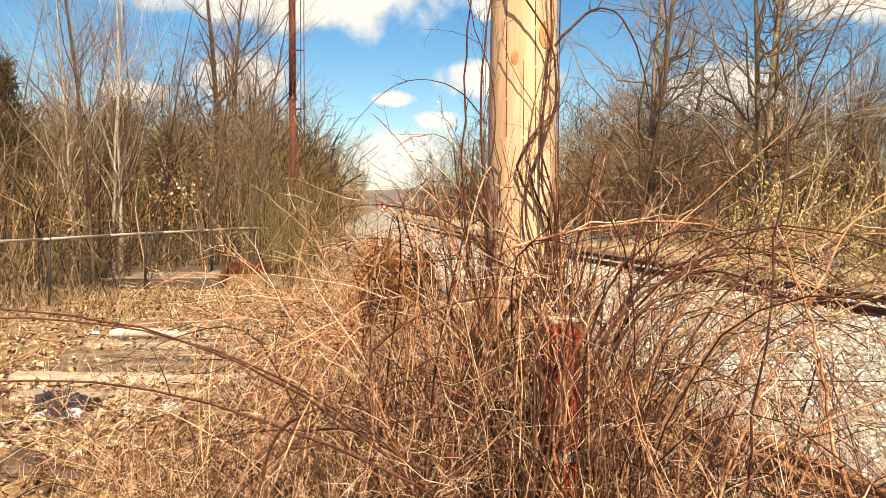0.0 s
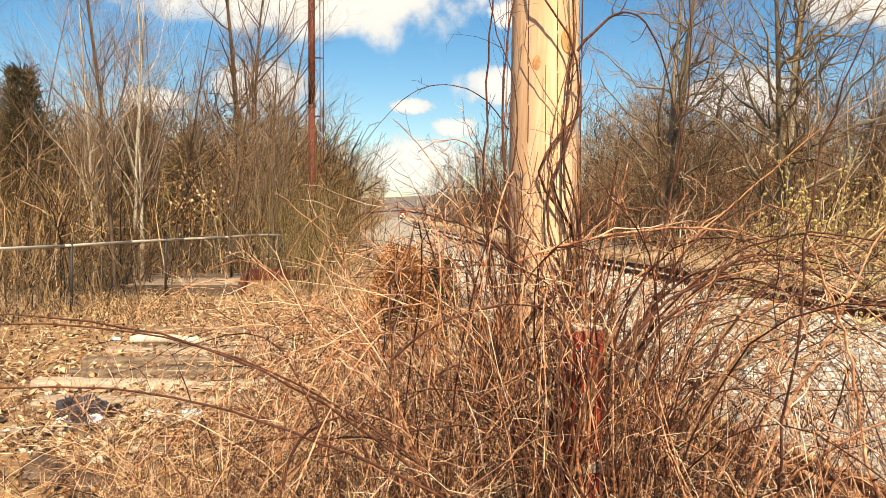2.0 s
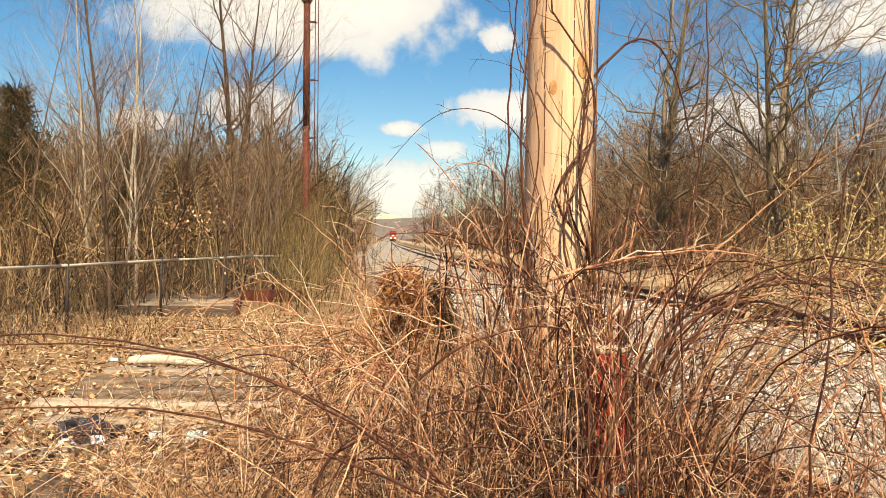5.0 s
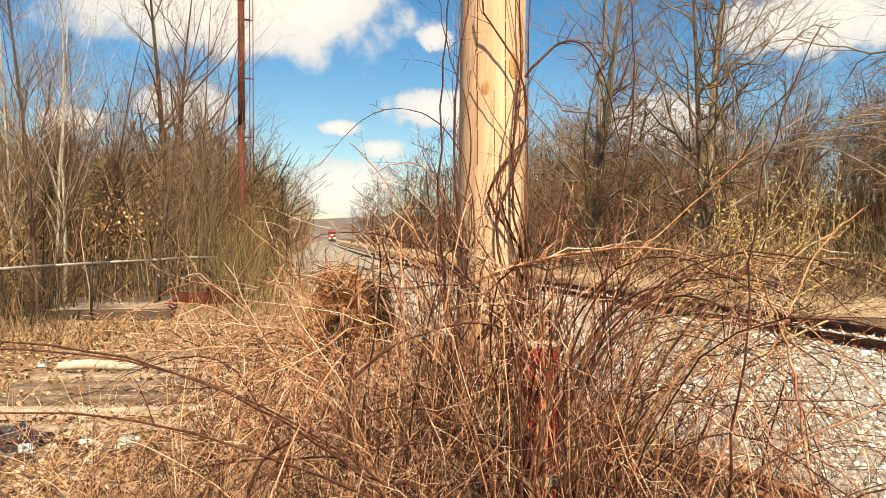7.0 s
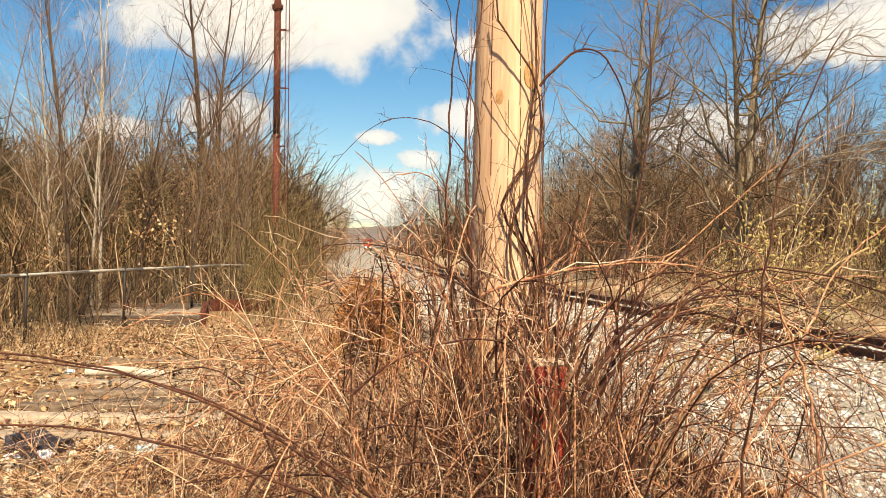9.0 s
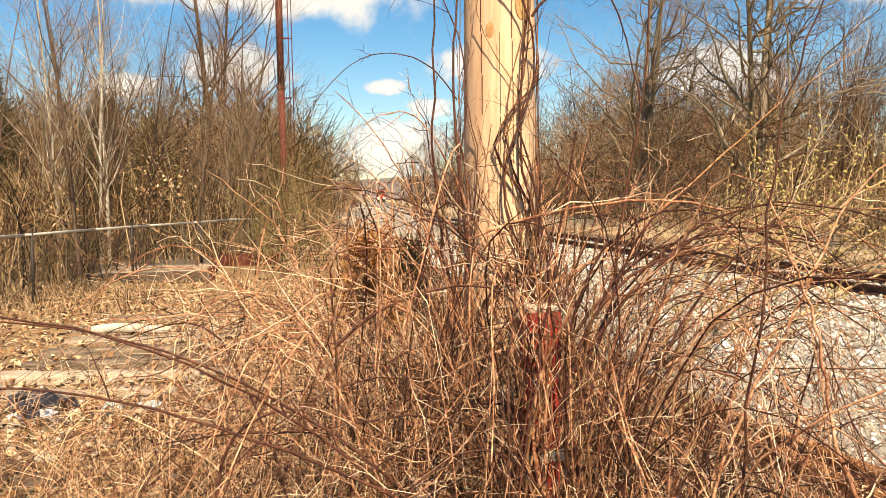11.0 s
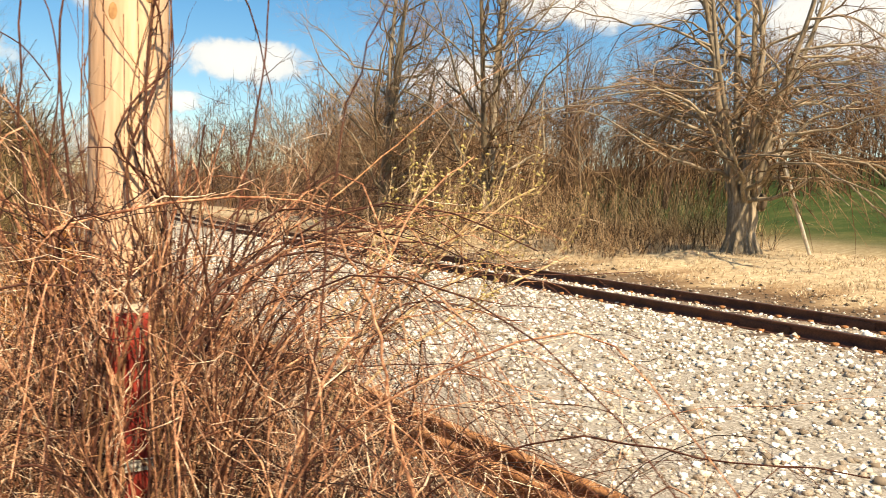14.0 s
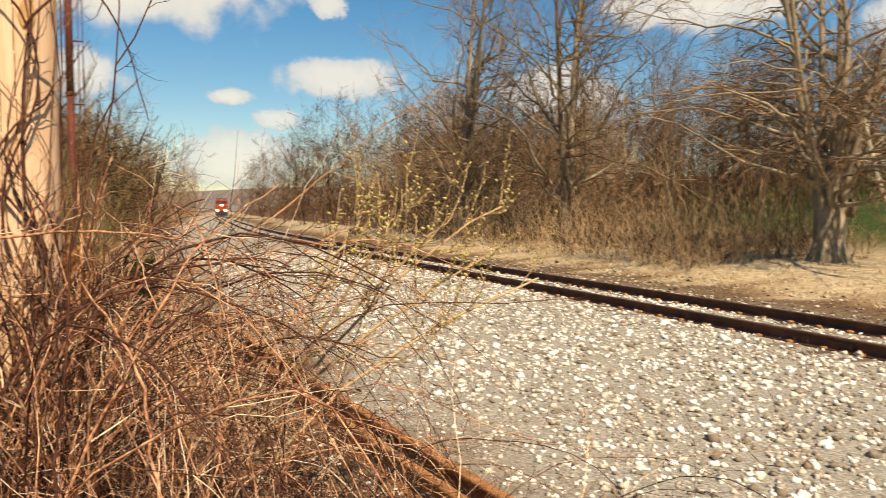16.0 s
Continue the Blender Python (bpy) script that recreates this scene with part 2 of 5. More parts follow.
def cloud_material(name, seed, amount, width):
    """A white cloud with ragged, soft edges on a far sheet."""
    m = bpy.data.materials.new(name)
    m.use_nodes = True
    n, l = m.node_tree.nodes, m.node_tree.links
    n.clear()
    out, mixs = n.new("ShaderNodeOutputMaterial"), n.new("ShaderNodeMixShader")
    em, tr = n.new("ShaderNodeEmission"), n.new("ShaderNodeBsdfTransparent")
    tc, mp, gr, nz = n.new("ShaderNodeTexCoord"), n.new("ShaderNodeMapping"), n.new("ShaderNodeTexGradient"), n.new("ShaderNodeTexNoise")
    gr.gradient_type = 'SPHERICAL'
    mp.inputs["Location"].default_value = (-1, -1, -1)
    mp.inputs["Scale"].default_value = (2, 2, 2)
    l.new(tc.outputs["Generated"], mp.inputs[0])
    flat = n.new("ShaderNodeVectorMath")
    flat.operation = 'MULTIPLY'
    flat.inputs[1].default_value = (1, 0, 1)
    l.new(mp.outputs[0], flat.inputs[0])
    l.new(flat.outputs[0], gr.inputs[0])
    nz.inputs["Scale"].default_value, nz.inputs["Detail"].default_value, nz.inputs["Roughness"].default_value = 4.5 / width + 0.002, 7, 0.55
    off = n.new("ShaderNodeVectorMath")
    off.inputs[1].default_value = (seed * 371.0, 0, 0)
    l.new(tc.outputs["Object"], off.inputs[0])
    l.new(off.outputs[0], nz.inputs["Vector"])
    sub = n.new("ShaderNodeMath")
    sub.operation = 'MULTIPLY_ADD'
    sub.inputs[1].default_value = 1.0
    sub.inputs[2].default_value = -0.5
    l.new(nz.outputs[0], sub.inputs[0])
    add = n.new("ShaderNodeMath")
    l.new(gr.outputs[0], add.inputs[0])
    l.new(sub.outputs[0], add.inputs[1])
    ed = n.new("ShaderNodeMapRange")
    ed.interpolation_type = 'SMOOTHSTEP'
    ed.inputs[1].default_value, ed.inputs[2].default_value = 0.14, 0.40
    ed.inputs[4].default_value = amount
    l.new(add.outputs[0], ed.inputs[0])
    ramp = n.new("ShaderNodeValToRGB")
    ramp.color_ramp.elements[0].position, ramp.color_ramp.elements[0].color = 0.2, (0.72, 0.78, 0.86, 1)
    ramp.color_ramp.elements[1].position, ramp.color_ramp.elements[1].color = 0.7, (1, 0.99, 0.97, 1)
    l.new(add.outputs[0], ramp.inputs[0])
    l.new(ramp.outputs[0], em.inputs[0])
    em.inputs[1].default_value = 0.58
    l.new(ed.outputs[0], mixs.inputs[0])
    l.new(tr.outputs[0], mixs.inputs[1])
    l.new(em.outputs[0], mixs.inputs[2])
    l.new(mixs.outputs[0], out.inputs[0])
    return m


# ---- mesh helpers ----
RNG = np.random.default_rng(7)


def mesh_from(name, verts, quads=None, tris=None, smooth=False):
    me = bpy.data.meshes.new(name)
    verts = np.asarray(verts, np.float32).reshape(-1, 3)
    loops, starts = [], []
    at = 0
    for f, k in ((quads, 4), (tris, 3)):
        if f is not None and len(f):
            f = np.asarray(f, np.int32).reshape(-1, k)
            loops.append(f.ravel())
            starts.append(at + np.arange(len(f), dtype=np.int32) * k)
            at += f.size
    loops, starts = np.concatenate(loops), np.concatenate(starts)
    me.vertices.add(len(verts))
    me.vertices.foreach_set("co", verts.ravel())
    me.loops.add(len(loops))
    me.loops.foreach_set("vertex_index", loops)
    me.polygons.add(len(starts))
    me.polygons.foreach_set("loop_start", starts)
    me.update(calc_edges=True)
    me.validate()
    if smooth:
        me.polygons.foreach_set("use_smooth", np.ones(len(starts), bool))
    return me


def tubes(batches):
    """Batches of (paths (P, N, 3), radii (P, N), sides) as one mesh's vertices and quads."""
    vs, qs, base = [], [], 0
    for paths, radii, k in batches:
        paths = np.asarray(paths, float)
        radii = np.broadcast_to(np.asarray(radii, float), paths.shape[:2])
        P, N = paths.shape[:2]
        if not P:
            continue
        tan = np.gradient(paths, axis=1)
        tan /= np.linalg.norm(tan, axis=-1, keepdims=True) + 1e-9
        ref = np.where(np.abs(tan[:, :1, 2:]) > 0.8, np.array([1.0, 0.13, 0]), np.array([0, 0.1, 1.0]))
        a = np.cross(tan, ref)
        a /= np.linalg.norm(a, axis=-1, keepdims=True) + 1e-9
        b = np.cross(tan, a)
        th = np.arange(k) * 2 * np.pi / k
        ring = a[:, :, None] * np.cos(th)[:, None] + b[:, :, None] * np.sin(th)[:, None]
        v = paths[:, :, None] + ring * radii[:, :, None, None]
        idx = base + np.arange(P * N * k).reshape(P, N, k)
        i0, i1 = idx[:, :-1], idx[:, 1:]
        q = np.stack([i0, np.roll(i0, -1, 2), np.roll(i1, -1, 2), i1], -1)
        vs.append(v.reshape(-1, 3))
        qs.append(q.reshape(-1, 4))
        base += P * N * k
    return np.concatenate(vs), np.concatenate(qs)


def stems(name, batches, material, parent=None, label=""):
    v, q = tubes(batches)
    me = mesh_from(name, v, q, smooth=True)
    me.materials.append(material)
    ob = new(name, me)
    ob.parent = parent
    if label:
        tagged(ob, label)
    return ob


def part(name, bm, material, parent=None, label="", smooth=False):
    me = bpy.data.meshes.new(name)
    bm.to_mesh(me)
    bm.free()
    if smooth:
        me.polygons.foreach_set("use_smooth", np.ones(len(me.polygons), bool))
    me.materials.append(material)
    ob = new(name, me)
    ob.parent = parent
    if label:
        tagged(ob, label)
    return ob


def box(bm, x0, x1, y0, y1, z0, z1, bevel=0.0):
    geom = bmesh.ops.create_cube(bm, size=1.0, matrix=Matrix.LocRotScale(((x0 + x1) / 2, (y0 + y1) / 2, (z0 + z1) / 2), None, (x1 - x0, y1 - y0, z1 - z0)))
    if bevel:
        es = list({e for v in geom["verts"] for e in v.link_edges})
        bmesh.ops.bevel(bm, geom=es, offset=bevel, segments=2, affect='EDGES', profile=0.6)
    return bm


def cyl(bm, p, q, r0, r1=None, k=12):
    p, q = Vector(p), Vector(q)
    m = Matrix.Translation((p + q) / 2) @ (q - p).to_track_quat("Z", "Y").to_matrix().to_4x4()
    bmesh.ops.create_cone(bm, cap_ends=True, segments=k, radius1=r0, radius2=r0 if r1 is None else r1, depth=(q - p).length, matrix=m)
    return bm


def empty(name, m=None, **tags):
    ob = new(name)
    if m is not None:
        ob.matrix_basis = m
    return tagged(ob, **tags)


# ---- plan: the line of the track and the lie of the land ----
TRACK_Y = np.array([-150, -60, -30, 0, 15, 30, 45, 60, 80, 120, 220, 430, 900.0])
TRACK_X = np.array([30, 17.5, 13.5, 9.85, 8.1, 6.25, 4.45, 3.2, 2.2, 0.75, -2.4, -6.0, -14.0])
_ys = np.arange(-150, 900, 1.0)
_xs = np.interp(_ys, TRACK_Y, TRACK_X)
_k = np.exp(-0.5 * (np.arange(-24, 25) / 8.0) ** 2)
_xs = np.convolve(np.pad(_xs, 24, mode="reflect", reflect_type="odd"), _k / _k.sum(), mode="valid")
RAIL_TOP = -0.07


def track_x(y):
    """x of the near rail at y."""
    return np.interp(y, _ys, _xs)


def ramp(x, a, b):
    t = np.clip((np.asarray(x, float) - a) / (b - a), 0, 1)
    return t * t * (3 - 2 * t)


def ground_z(x, y):
    x, y = np.asarray(x, float), np.asarray(y, float)
    d = x - track_x(y)
    z = -0.32 * ramp(d, -8.6, -6.4) + 0.08 * ramp(d, -3.6, -0.9) - 0.10 * ramp(d, 2.2, 3.6) + 0.42 * ramp(d, 4.0, 9.0)
    z = z + 5.5 * ramp(d, 16, 62) + 6.0 * ramp(d, 50, 140) * ramp(y, -50, 60)
    z = z - 0.30 * np.exp(-((d - 13 - 0.1 * y) / 1.2) ** 2) * ramp(d, 10, 12)
    z = z + 2.5 * ramp(d, -22, -60)
    bumps = 0.02 * np.sin(1.9 * x + 0.7 * y) * np.sin(1.3 * y - 0.4 * x) + 0.012 * np.sin(5.1 * x + 1.0) * np.sin(4.3 * y)
    return z + bumps * (1 - 0.7 * ramp(d, -3.5, -1) * (1 - ramp(d, 2.4, 3.5)))


def build_ground():
    def axis(lo, hi, step, far):
        mid = np.arange(lo, hi + 1e-6, step)
        grow = np.cumsum(step * 1.22 ** np.arange(1, 60))
        grow = grow[grow < far]
        return np.concatenate([lo - grow[::-1], mid, hi + grow])
    xs, ys = axis(-8, 26, 0.28, 2200), axis(-2, 42, 0.35, 2400)
    X, Y = np.meshgrid(xs, ys)
    Z = ground_z(X, Y)
    nx, ny = len(xs), len(ys)
    idx = np.arange(nx * ny).reshape(ny, nx)
    quads = np.stack([idx[:-1, :-1], idx[:-1, 1:], idx[1:, 1:], idx[1:, :-1]], -1).reshape(-1, 4)
    me = mesh_from("ground", np.stack([X, Y, Z], -1), quads, smooth=True)
    me.materials.append(GROUND)
    d = (X - track_x(Y)).ravel()
    yy = Y.ravel()
    wob = 0.35 * np.sin(1.7 * yy) + 0.2 * np.sin(4.1 * yy + 1)
    gravel = ramp(d + wob, -7.0, -5.2) * (1 - ramp(d + wob, 2.4, 4.6))
    green = ramp(d + 3 * np.sin(0.11 * yy), 15, 24) * (1 - ramp(yy, 70, 120)) * (1 - ramp(d, 48, 56))
    straw = ramp(d + 2 * wob, 4.4, 6.4) * (1 - 0.7 * green)
    xx = X.ravel()
    # Ground colour darkened under the brambles in place of their shade.
    soil_and_shade = ramp(xx + 0.3 * np.sin(2.3 * yy), -0.5, 0.4) * (1 - ramp(xx, 2.4, 3.0)) * (1 - ramp(yy, 6.0, 9.0)) * ramp(yy, 1.2, 2.4)
    # Darker ground behind the fence and under the brush across the line.
    soil_and_shade = np.maximum(soil_and_shade, 0.8 * (1 - ramp(xx - np.minimum(-4.45 + 0.211 * (yy - 11.2), -2.6), -1.0, 0.0)) * (1 - ramp(yy, 28, 40)) * ramp(yy, 9, 11))
    soil_and_shade = np.maximum(soil_and_shade, ramp(d, 8, 10) * ramp(yy, 24, 32) * (1 - green))
    soil_and_shade = np.maximum(soil_and_shade, 0.7 * ramp(d, -8.0, -7.0) * (1 - ramp(d, -6.0, -5.0)))
    # Slope ground darkened to carry the shade inside the wood.
    soil_and_shade = np.maximum(soil_and_shade, ramp(d, 47, 53))
    soil_and_shade = np.maximum(soil_and_shade, 0.8 * ramp(d + 0.5 * wob, 2.0, 2.6) * (1 - ramp(d + wob, 4.2, 5.4)))
    gravel = gravel * (1 - 0.75 * ramp(d + 0.5 * wob, 2.0, 2.6))
    col = np.stack([gravel, green, straw * (1 - ramp(d, 8, 10) * ramp(yy, 24, 32)), soil_and_shade], -1).astype(np.float32)
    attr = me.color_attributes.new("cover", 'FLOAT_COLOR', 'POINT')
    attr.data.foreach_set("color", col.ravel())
    tagged(new("ground", me), "leaf-littered dirt with a pale ballast bank and green field", "ground", kind="structure")


build_ground()


def build_ridge():
    a = np.linspace(-1.2, 1.3, 120)
    r = 1500
    h = 34 + 9 * np.sin(3.1 * a + 0.5) + 4 * np.sin(9 * a) + 1.2 * np.sin(31 * a)
    x, y = r * np.sin(a), r * np.cos(a)
    lo = np.stack([x * 0.9, y * 0.9, 0 * a - 4], -1)
    hi = np.stack([x, y, h], -1)
    back = np.stack([x * 1.25, y * 1.25, h * 0.2], -1)
    v = np.concatenate([lo, hi, back])
    n = len(a)
    q = [[i, i + 1, n + i + 1, n + i] for i in range(n - 1)] + [[n + i, n + i + 1, 2 * n + i + 1, 2 * n + i] for i in range(n - 1)]
    me = mesh_from("backdrop", v, q, smooth=True)
    me.materials.append(RIDGE)
    tagged(new("backdrop", me), "low hazy wooded ridge on the horizon", "hill", kind="structure")


build_ridge()


def cloud(x, z, w, h, seed, amount=1.0, y=2500):
    ang = math.atan2(x, y)
    me = mesh_from("cloud", [(-w / 2, 0, -h / 2), (w / 2, 0, -h / 2), (w / 2, 1, h / 2), (-w / 2, 1, h / 2)], [(0, 1, 2, 3)])
    me.materials.append(cloud_material("cloud_white", seed, amount, w))
    ob = new("cloud", me)
    ob.matrix_basis = pose(x, y, z, 0, 0, -math.degrees(ang))
    ob.visible_shadow = False
    tagged(ob, "white fair-weather cloud with ragged soft edges", "cloud", kind="structure")


cloud(-290, 722, 1220, 560, 1)
cloud(-660, 640, 520, 200, 2, 0.4)
cloud(-10, 332, 165, 62, 3, 0.85)
cloud(120, 268, 190, 85, 4, 0.75)
cloud(-770, 335, 260, 100, 5, 0.95)
cloud(-450, 385, 430, 200, 6, 0.85)
cloud(275, 610, 150, 110, 7, 0.85)
# Whitish horizon haze low in the gap, painted on a cloud sheet.
cloud(10, 150, 460, 240, 8, 0.75)
cloud(310, 395, 480, 170, 9, 0.85)
cloud(1010, 380, 520, 240, 10, 0.9)
cloud(1530, 720, 900, 330, 11, 0.95)
cloud(2950, 780, 1700, 520, 12, 0.9)
cloud(-1500, 420, 700, 200, 13, 0.9)


# ---- the railway ----
def swept(profile, xs, ys, z, closed=True):
    """A profile (across, up) drawn along a line in plan."""
    pr = np.asarray(profile, float)
    tx, ty = np.gradient(xs), np.gradient(ys)
    ln = np.hypot(tx, ty)
    nx, ny = ty / ln, -tx / ln
    v = np.stack([xs[:, None] + nx[:, None] * pr[:, 0], ys[:, None] + ny[:, None] * pr[:, 0], z + 0 * xs[:, None] + pr[:, 1]], -1)
    n, k = len(xs), len(pr)
    idx = np.arange(n * k).reshape(n, k)
    q = np.stack([idx[:-1], np.roll(idx[:-1], -1, 1), np.roll(idx[1:], -1, 1), idx[1:]], -1).reshape(-1, 4)
    return v.reshape(-1, 3), q


HEAD = [(-0.036, -0.012), (-0.03, 0), (0.03, 0), (0.036, -0.012), (0.035, -0.036), (0.009, -0.05), (0.009, -0.135), (0.07, -0.155), (0.07, -0.168), (-0.07, -0.168), (-0.07, -0.155), (-0.009, -0.135), (-0.009, -0.05), (-0.035, -0.036)]


def rail(offset, y0, y1, z, line, material, label, top=None):
    ys = np.concatenate([np.arange(y0, min(80, y1), 0.6), np.arange(80, y1, 6.0)]) if y1 > 80 else np.arange(y0, y1, 0.25)
    v, q = swept(HEAD, line(ys) + offset, ys, z)
    me = mesh_from("rail", v, q)
    me.materials.append(material)
    if top:
        me.materials.append(top)
        mi = np.zeros(len(q), np.int32)
        mi[1::len(HEAD)] = 1
        me.polygons.foreach_set("material_index", mi)
    return tagged(new("rail", me), label, "rail", "rails of the line")


def rail_fittings(rail_ob, offset):
    """Anchors at every tie and bolted joint bars, on both sides of a rail."""
    anchor = mesh_from("anchor", [(x, y, z) for z in (0, 0.045) for y in (-0.035, 0.035) for x in (-0.03, 0.03)], [(0, 2, 3, 1), (4, 5, 7, 6), (0, 1, 5, 4), (2, 6, 7, 3), (0, 4, 6, 2), (1, 3, 7, 5)])
    anchor.materials.append(RUST)
    for y in np.arange(3.9, 26, 0.55):
        for side in (-0.085, 0.085):
            ob = new("anchor", anchor)
            ob.parent = rail_ob
            ob.location = (float(track_x(y)) + offset + side, y, RAIL_TOP - 0.172)
    for y in (9.4, 21.0):
        slope = math.degrees(math.atan(float(track_x(y + 0.5) - track_x(y - 0.5))))
        for side in (-0.026, 0.026):
            ob = part("joint_bar", box(bmesh.new(), -0.012, 0.012, -0.4, 0.4, -0.045, 0.045, 0.005), STEEL_DARK, rail_ob, "bolted steel joint bar")
            ob.matrix_basis = pose(float(track_x(y)) + offset + side, y, RAIL_TOP - 0.09, 0, 0, -slope)


for off in (0.0, 1.435):
    line_rail = rail(off, -60, 800, RAIL_TOP, track_x, STEEL_DARK, "dark rusty steel rail of the railway line on pale ballast", STEEL_TOP)
    rail_fittings(line_rail, off)


def siding_x(y):
    return 3.34 - 0.235 * (y - 4.2) + 0.004 * (y - 4.2) ** 2


old = rail(0.0, -14.0, 13.0, -0.11, siding_x, RUST, "orange-rusted abandoned siding rail half under brambles")
tagged(old, category="rail", group="rails of the old siding")
old = rail(-0.17, -9.0, 12.0, -0.15, siding_x, RUST, "orange-rusted guard rail lying against the siding rail")
tagged(old, category="rail", group="rails of the old siding")


def build_ties():
    bm = box(bmesh.new(), -1.25, 1.25, -0.11, 0.11, -0.16, 0.0, 0.015)
    first = part("railway_tie", bm, TIE)
    tagged(first, "weathered dark wooden tie sunk in pale ballast", "railway tie", "ties of the line")
    k = 0
    for y in np.arange(-6, 60, 0.55):
        x = float(track_x(y)) + 0.72
        slope = float(track_x(y + 0.5) - track_x(y - 0.5))
        m = pose(x, y, RAIL_TOP - 0.168 + RNG.normal(0, 0.006), 0, 0, -math.degrees(math.atan(slope)) + RNG.normal(0, 1.2))
        if k == 0:
            first.matrix_basis = m
        else:
            copy_thing(first, m)
        k += 1


build_ties()


def stones(name, x, y, size, sink=0.25, material=STONE):
    """Angular crushed stones on the ground as one heap."""
    n = len(x)
    cube = np.array([(sx, sy, sz) for sz in (-1, 1) for sy in (-1, 1) for sx in (-1, 1)], float)
    v = cube[None] * RNG.uniform(0.45, 1.0, (n, 8, 3)) * RNG.uniform(0.55, 1.0, (n, 1, 3))
    rot = RNG.normal(0, 1, (n, 4))
    rot /= np.linalg.norm(rot, axis=1, keepdims=True)
    w, a, b, c = rot.T
    R = np.stack([1 - 2 * (b * b + c * c), 2 * (a * b - w * c), 2 * (a * c + w * b), 2 * (a * b + w * c), 1 - 2 * (a * a + c * c), 2 * (b * c - w * a),
                  2 * (a * c - w * b), 2 * (b * c + w * a), 1 - 2 * (a * a + b * b)], -1).reshape(n, 3, 3)
    v = np.einsum("nij,nkj->nki", R, v) * size[:, None, None]
    v[:, :, 2] *= 0.75
    z = ground_z(x, y) + size * (0.5 - sink)
    v += np.stack([x, y, z], -1)[:, None]
    f = np.array([(0, 2, 3, 1), (4, 5, 7, 6), (0, 1, 5, 4), (2, 6, 7, 3), (0, 4, 6, 2), (1, 3, 7, 5)])
    q = (f[None] + 8 * np.arange(n)[:, None, None]).reshape(-1, 4)
    me = mesh_from(name, v.reshape(-1, 3), q)
    me.materials.append(material)
    return new(name, me)


def build_ballast():
    n = 42000
    y = np.where(RNG.random(n) < 0.06, RNG.uniform(-10, 1.5, n), 1.5 + 34 * RNG.random(n) ** 1.5)
    d = -7.3 + 9.6 * RNG.random(n)
    keep = RNG.random(n) < np.where(d < -5.8, 0.45, 1.0)
    y, d = y[keep], d[keep]
    x = track_x(y) + d
    size = RNG.lognormal(math.log(0.0225), 0.38, len(x)) * (0.5 + 0.5 * ramp(d, -6.4, -4.2))
    tagged(stones("ballast_stones", x, y, size), "pale grey crushed stone ballast lying loose on the bank", "gravel", kind="stuff")
    n = 3600
    y = 1.0 + 30 * RNG.random(n) ** 1.3
    x = track_x(y) + 1.9 + 3.6 * RNG.random(n) ** 1.2
    tagged(stones("bank_stones", x, y, RNG.lognormal(math.log(0.024), 0.4, n), material=STONE_DARK), "brown and grey dirty stones beyond the far rail", "gravel", kind="stuff")
    n = 1700
    x, y = RNG.uniform(-3.4, 1.2, n), RNG.uniform(3.5, 11.5, n)
    x, y = np.concatenate([x, RNG.normal(-1.55, 0.45, 1800)]), np.concatenate([y, RNG.uniform(5.2, 10.2, 1800)])
    tagged(stones("path_stones", x, y, RNG.lognormal(math.log(0.015), 0.45, len(x)), material=STONE_DARK), "scattered pale stones among leaf litter on the path", "gravel", kind="stuff")


build_ballast()


# ---- plants ----
def unit(v):
    return v / (np.linalg.norm(v, axis=-1, keepdims=True) + 1e-9)


def wander(shape, N, rng):
    """Slow smooth bends along a stem, nought at its foot, of about unit size."""
    q = np.linspace(0, 1, N)
    w = np.zeros(shape + (N, 3))
    for k in (1, 2, 3.3):
        ph = rng.uniform(0, 6.28, shape + (1, 3))
        w += rng.normal(0, 1 / k, shape + (1, 3)) * (np.sin(k * 3.1 * q[:, None] + ph) - np.sin(ph))
    return w


def branch_off(paths, radii, per, t0, t1, length, lspread, angle, up, N, taper, thick, wig, rng):
    """per new branches on each path, leaving it at about angle (radians), curving up by up and to a side."""
    P, M = paths.shape[:2]
    t = rng.uniform(t0, t1, (P, per)) * (M - 1)
    i = np.minimum(t.astype(int), M - 2)
    f = (t - i)[..., None]
    rows = np.arange(P)[:, None]
    start = paths[rows, i] * (1 - f) + paths[rows, i + 1] * f
    r = radii[rows, i] * (1 - f[..., 0]) + radii[rows, i + 1] * f[..., 0]
    tan = unit(paths[rows, i + 1] - paths[rows, i])
    side = unit(np.cross(tan, rng.normal(0, 1, tan.shape)))
    ang = angle * rng.uniform(0.7, 1.3, (P, per, 1))
    d = tan * np.cos(ang) + side * np.sin(ang)
    ln = length * (1 - lspread * (t / (M - 1))) * rng.uniform(0.6, 1.2, (P, per))
    s = np.linspace(0, 1, N)
    pts = start[:, :, None] + d[:, :, None] * (s * 1.0)[:, None] * ln[..., None, None]
    pts = pts + np.array([0, 0, 1.0]) * (up * s ** 2)[:, None] * ln[..., None, None]
    curl = np.cross(d, unit(rng.normal(0, 1, d.shape)))
    pts = pts + curl[:, :, None] * (s ** 2 * 0.22)[:, None] * ln[..., None, None]
    pts = pts + wander((P, per), N, rng) * wig * ln[..., None, None] + rng.normal(0, 0.18, (P, per, N, 3)) * (s > 0)[:, None] * wig * ln[..., None, None]
    rad = np.maximum(r * thick, 0.0010)[..., None] * (1 - taper * s)
    return pts.reshape(P * per, N, 3), rad.reshape(P * per, N)


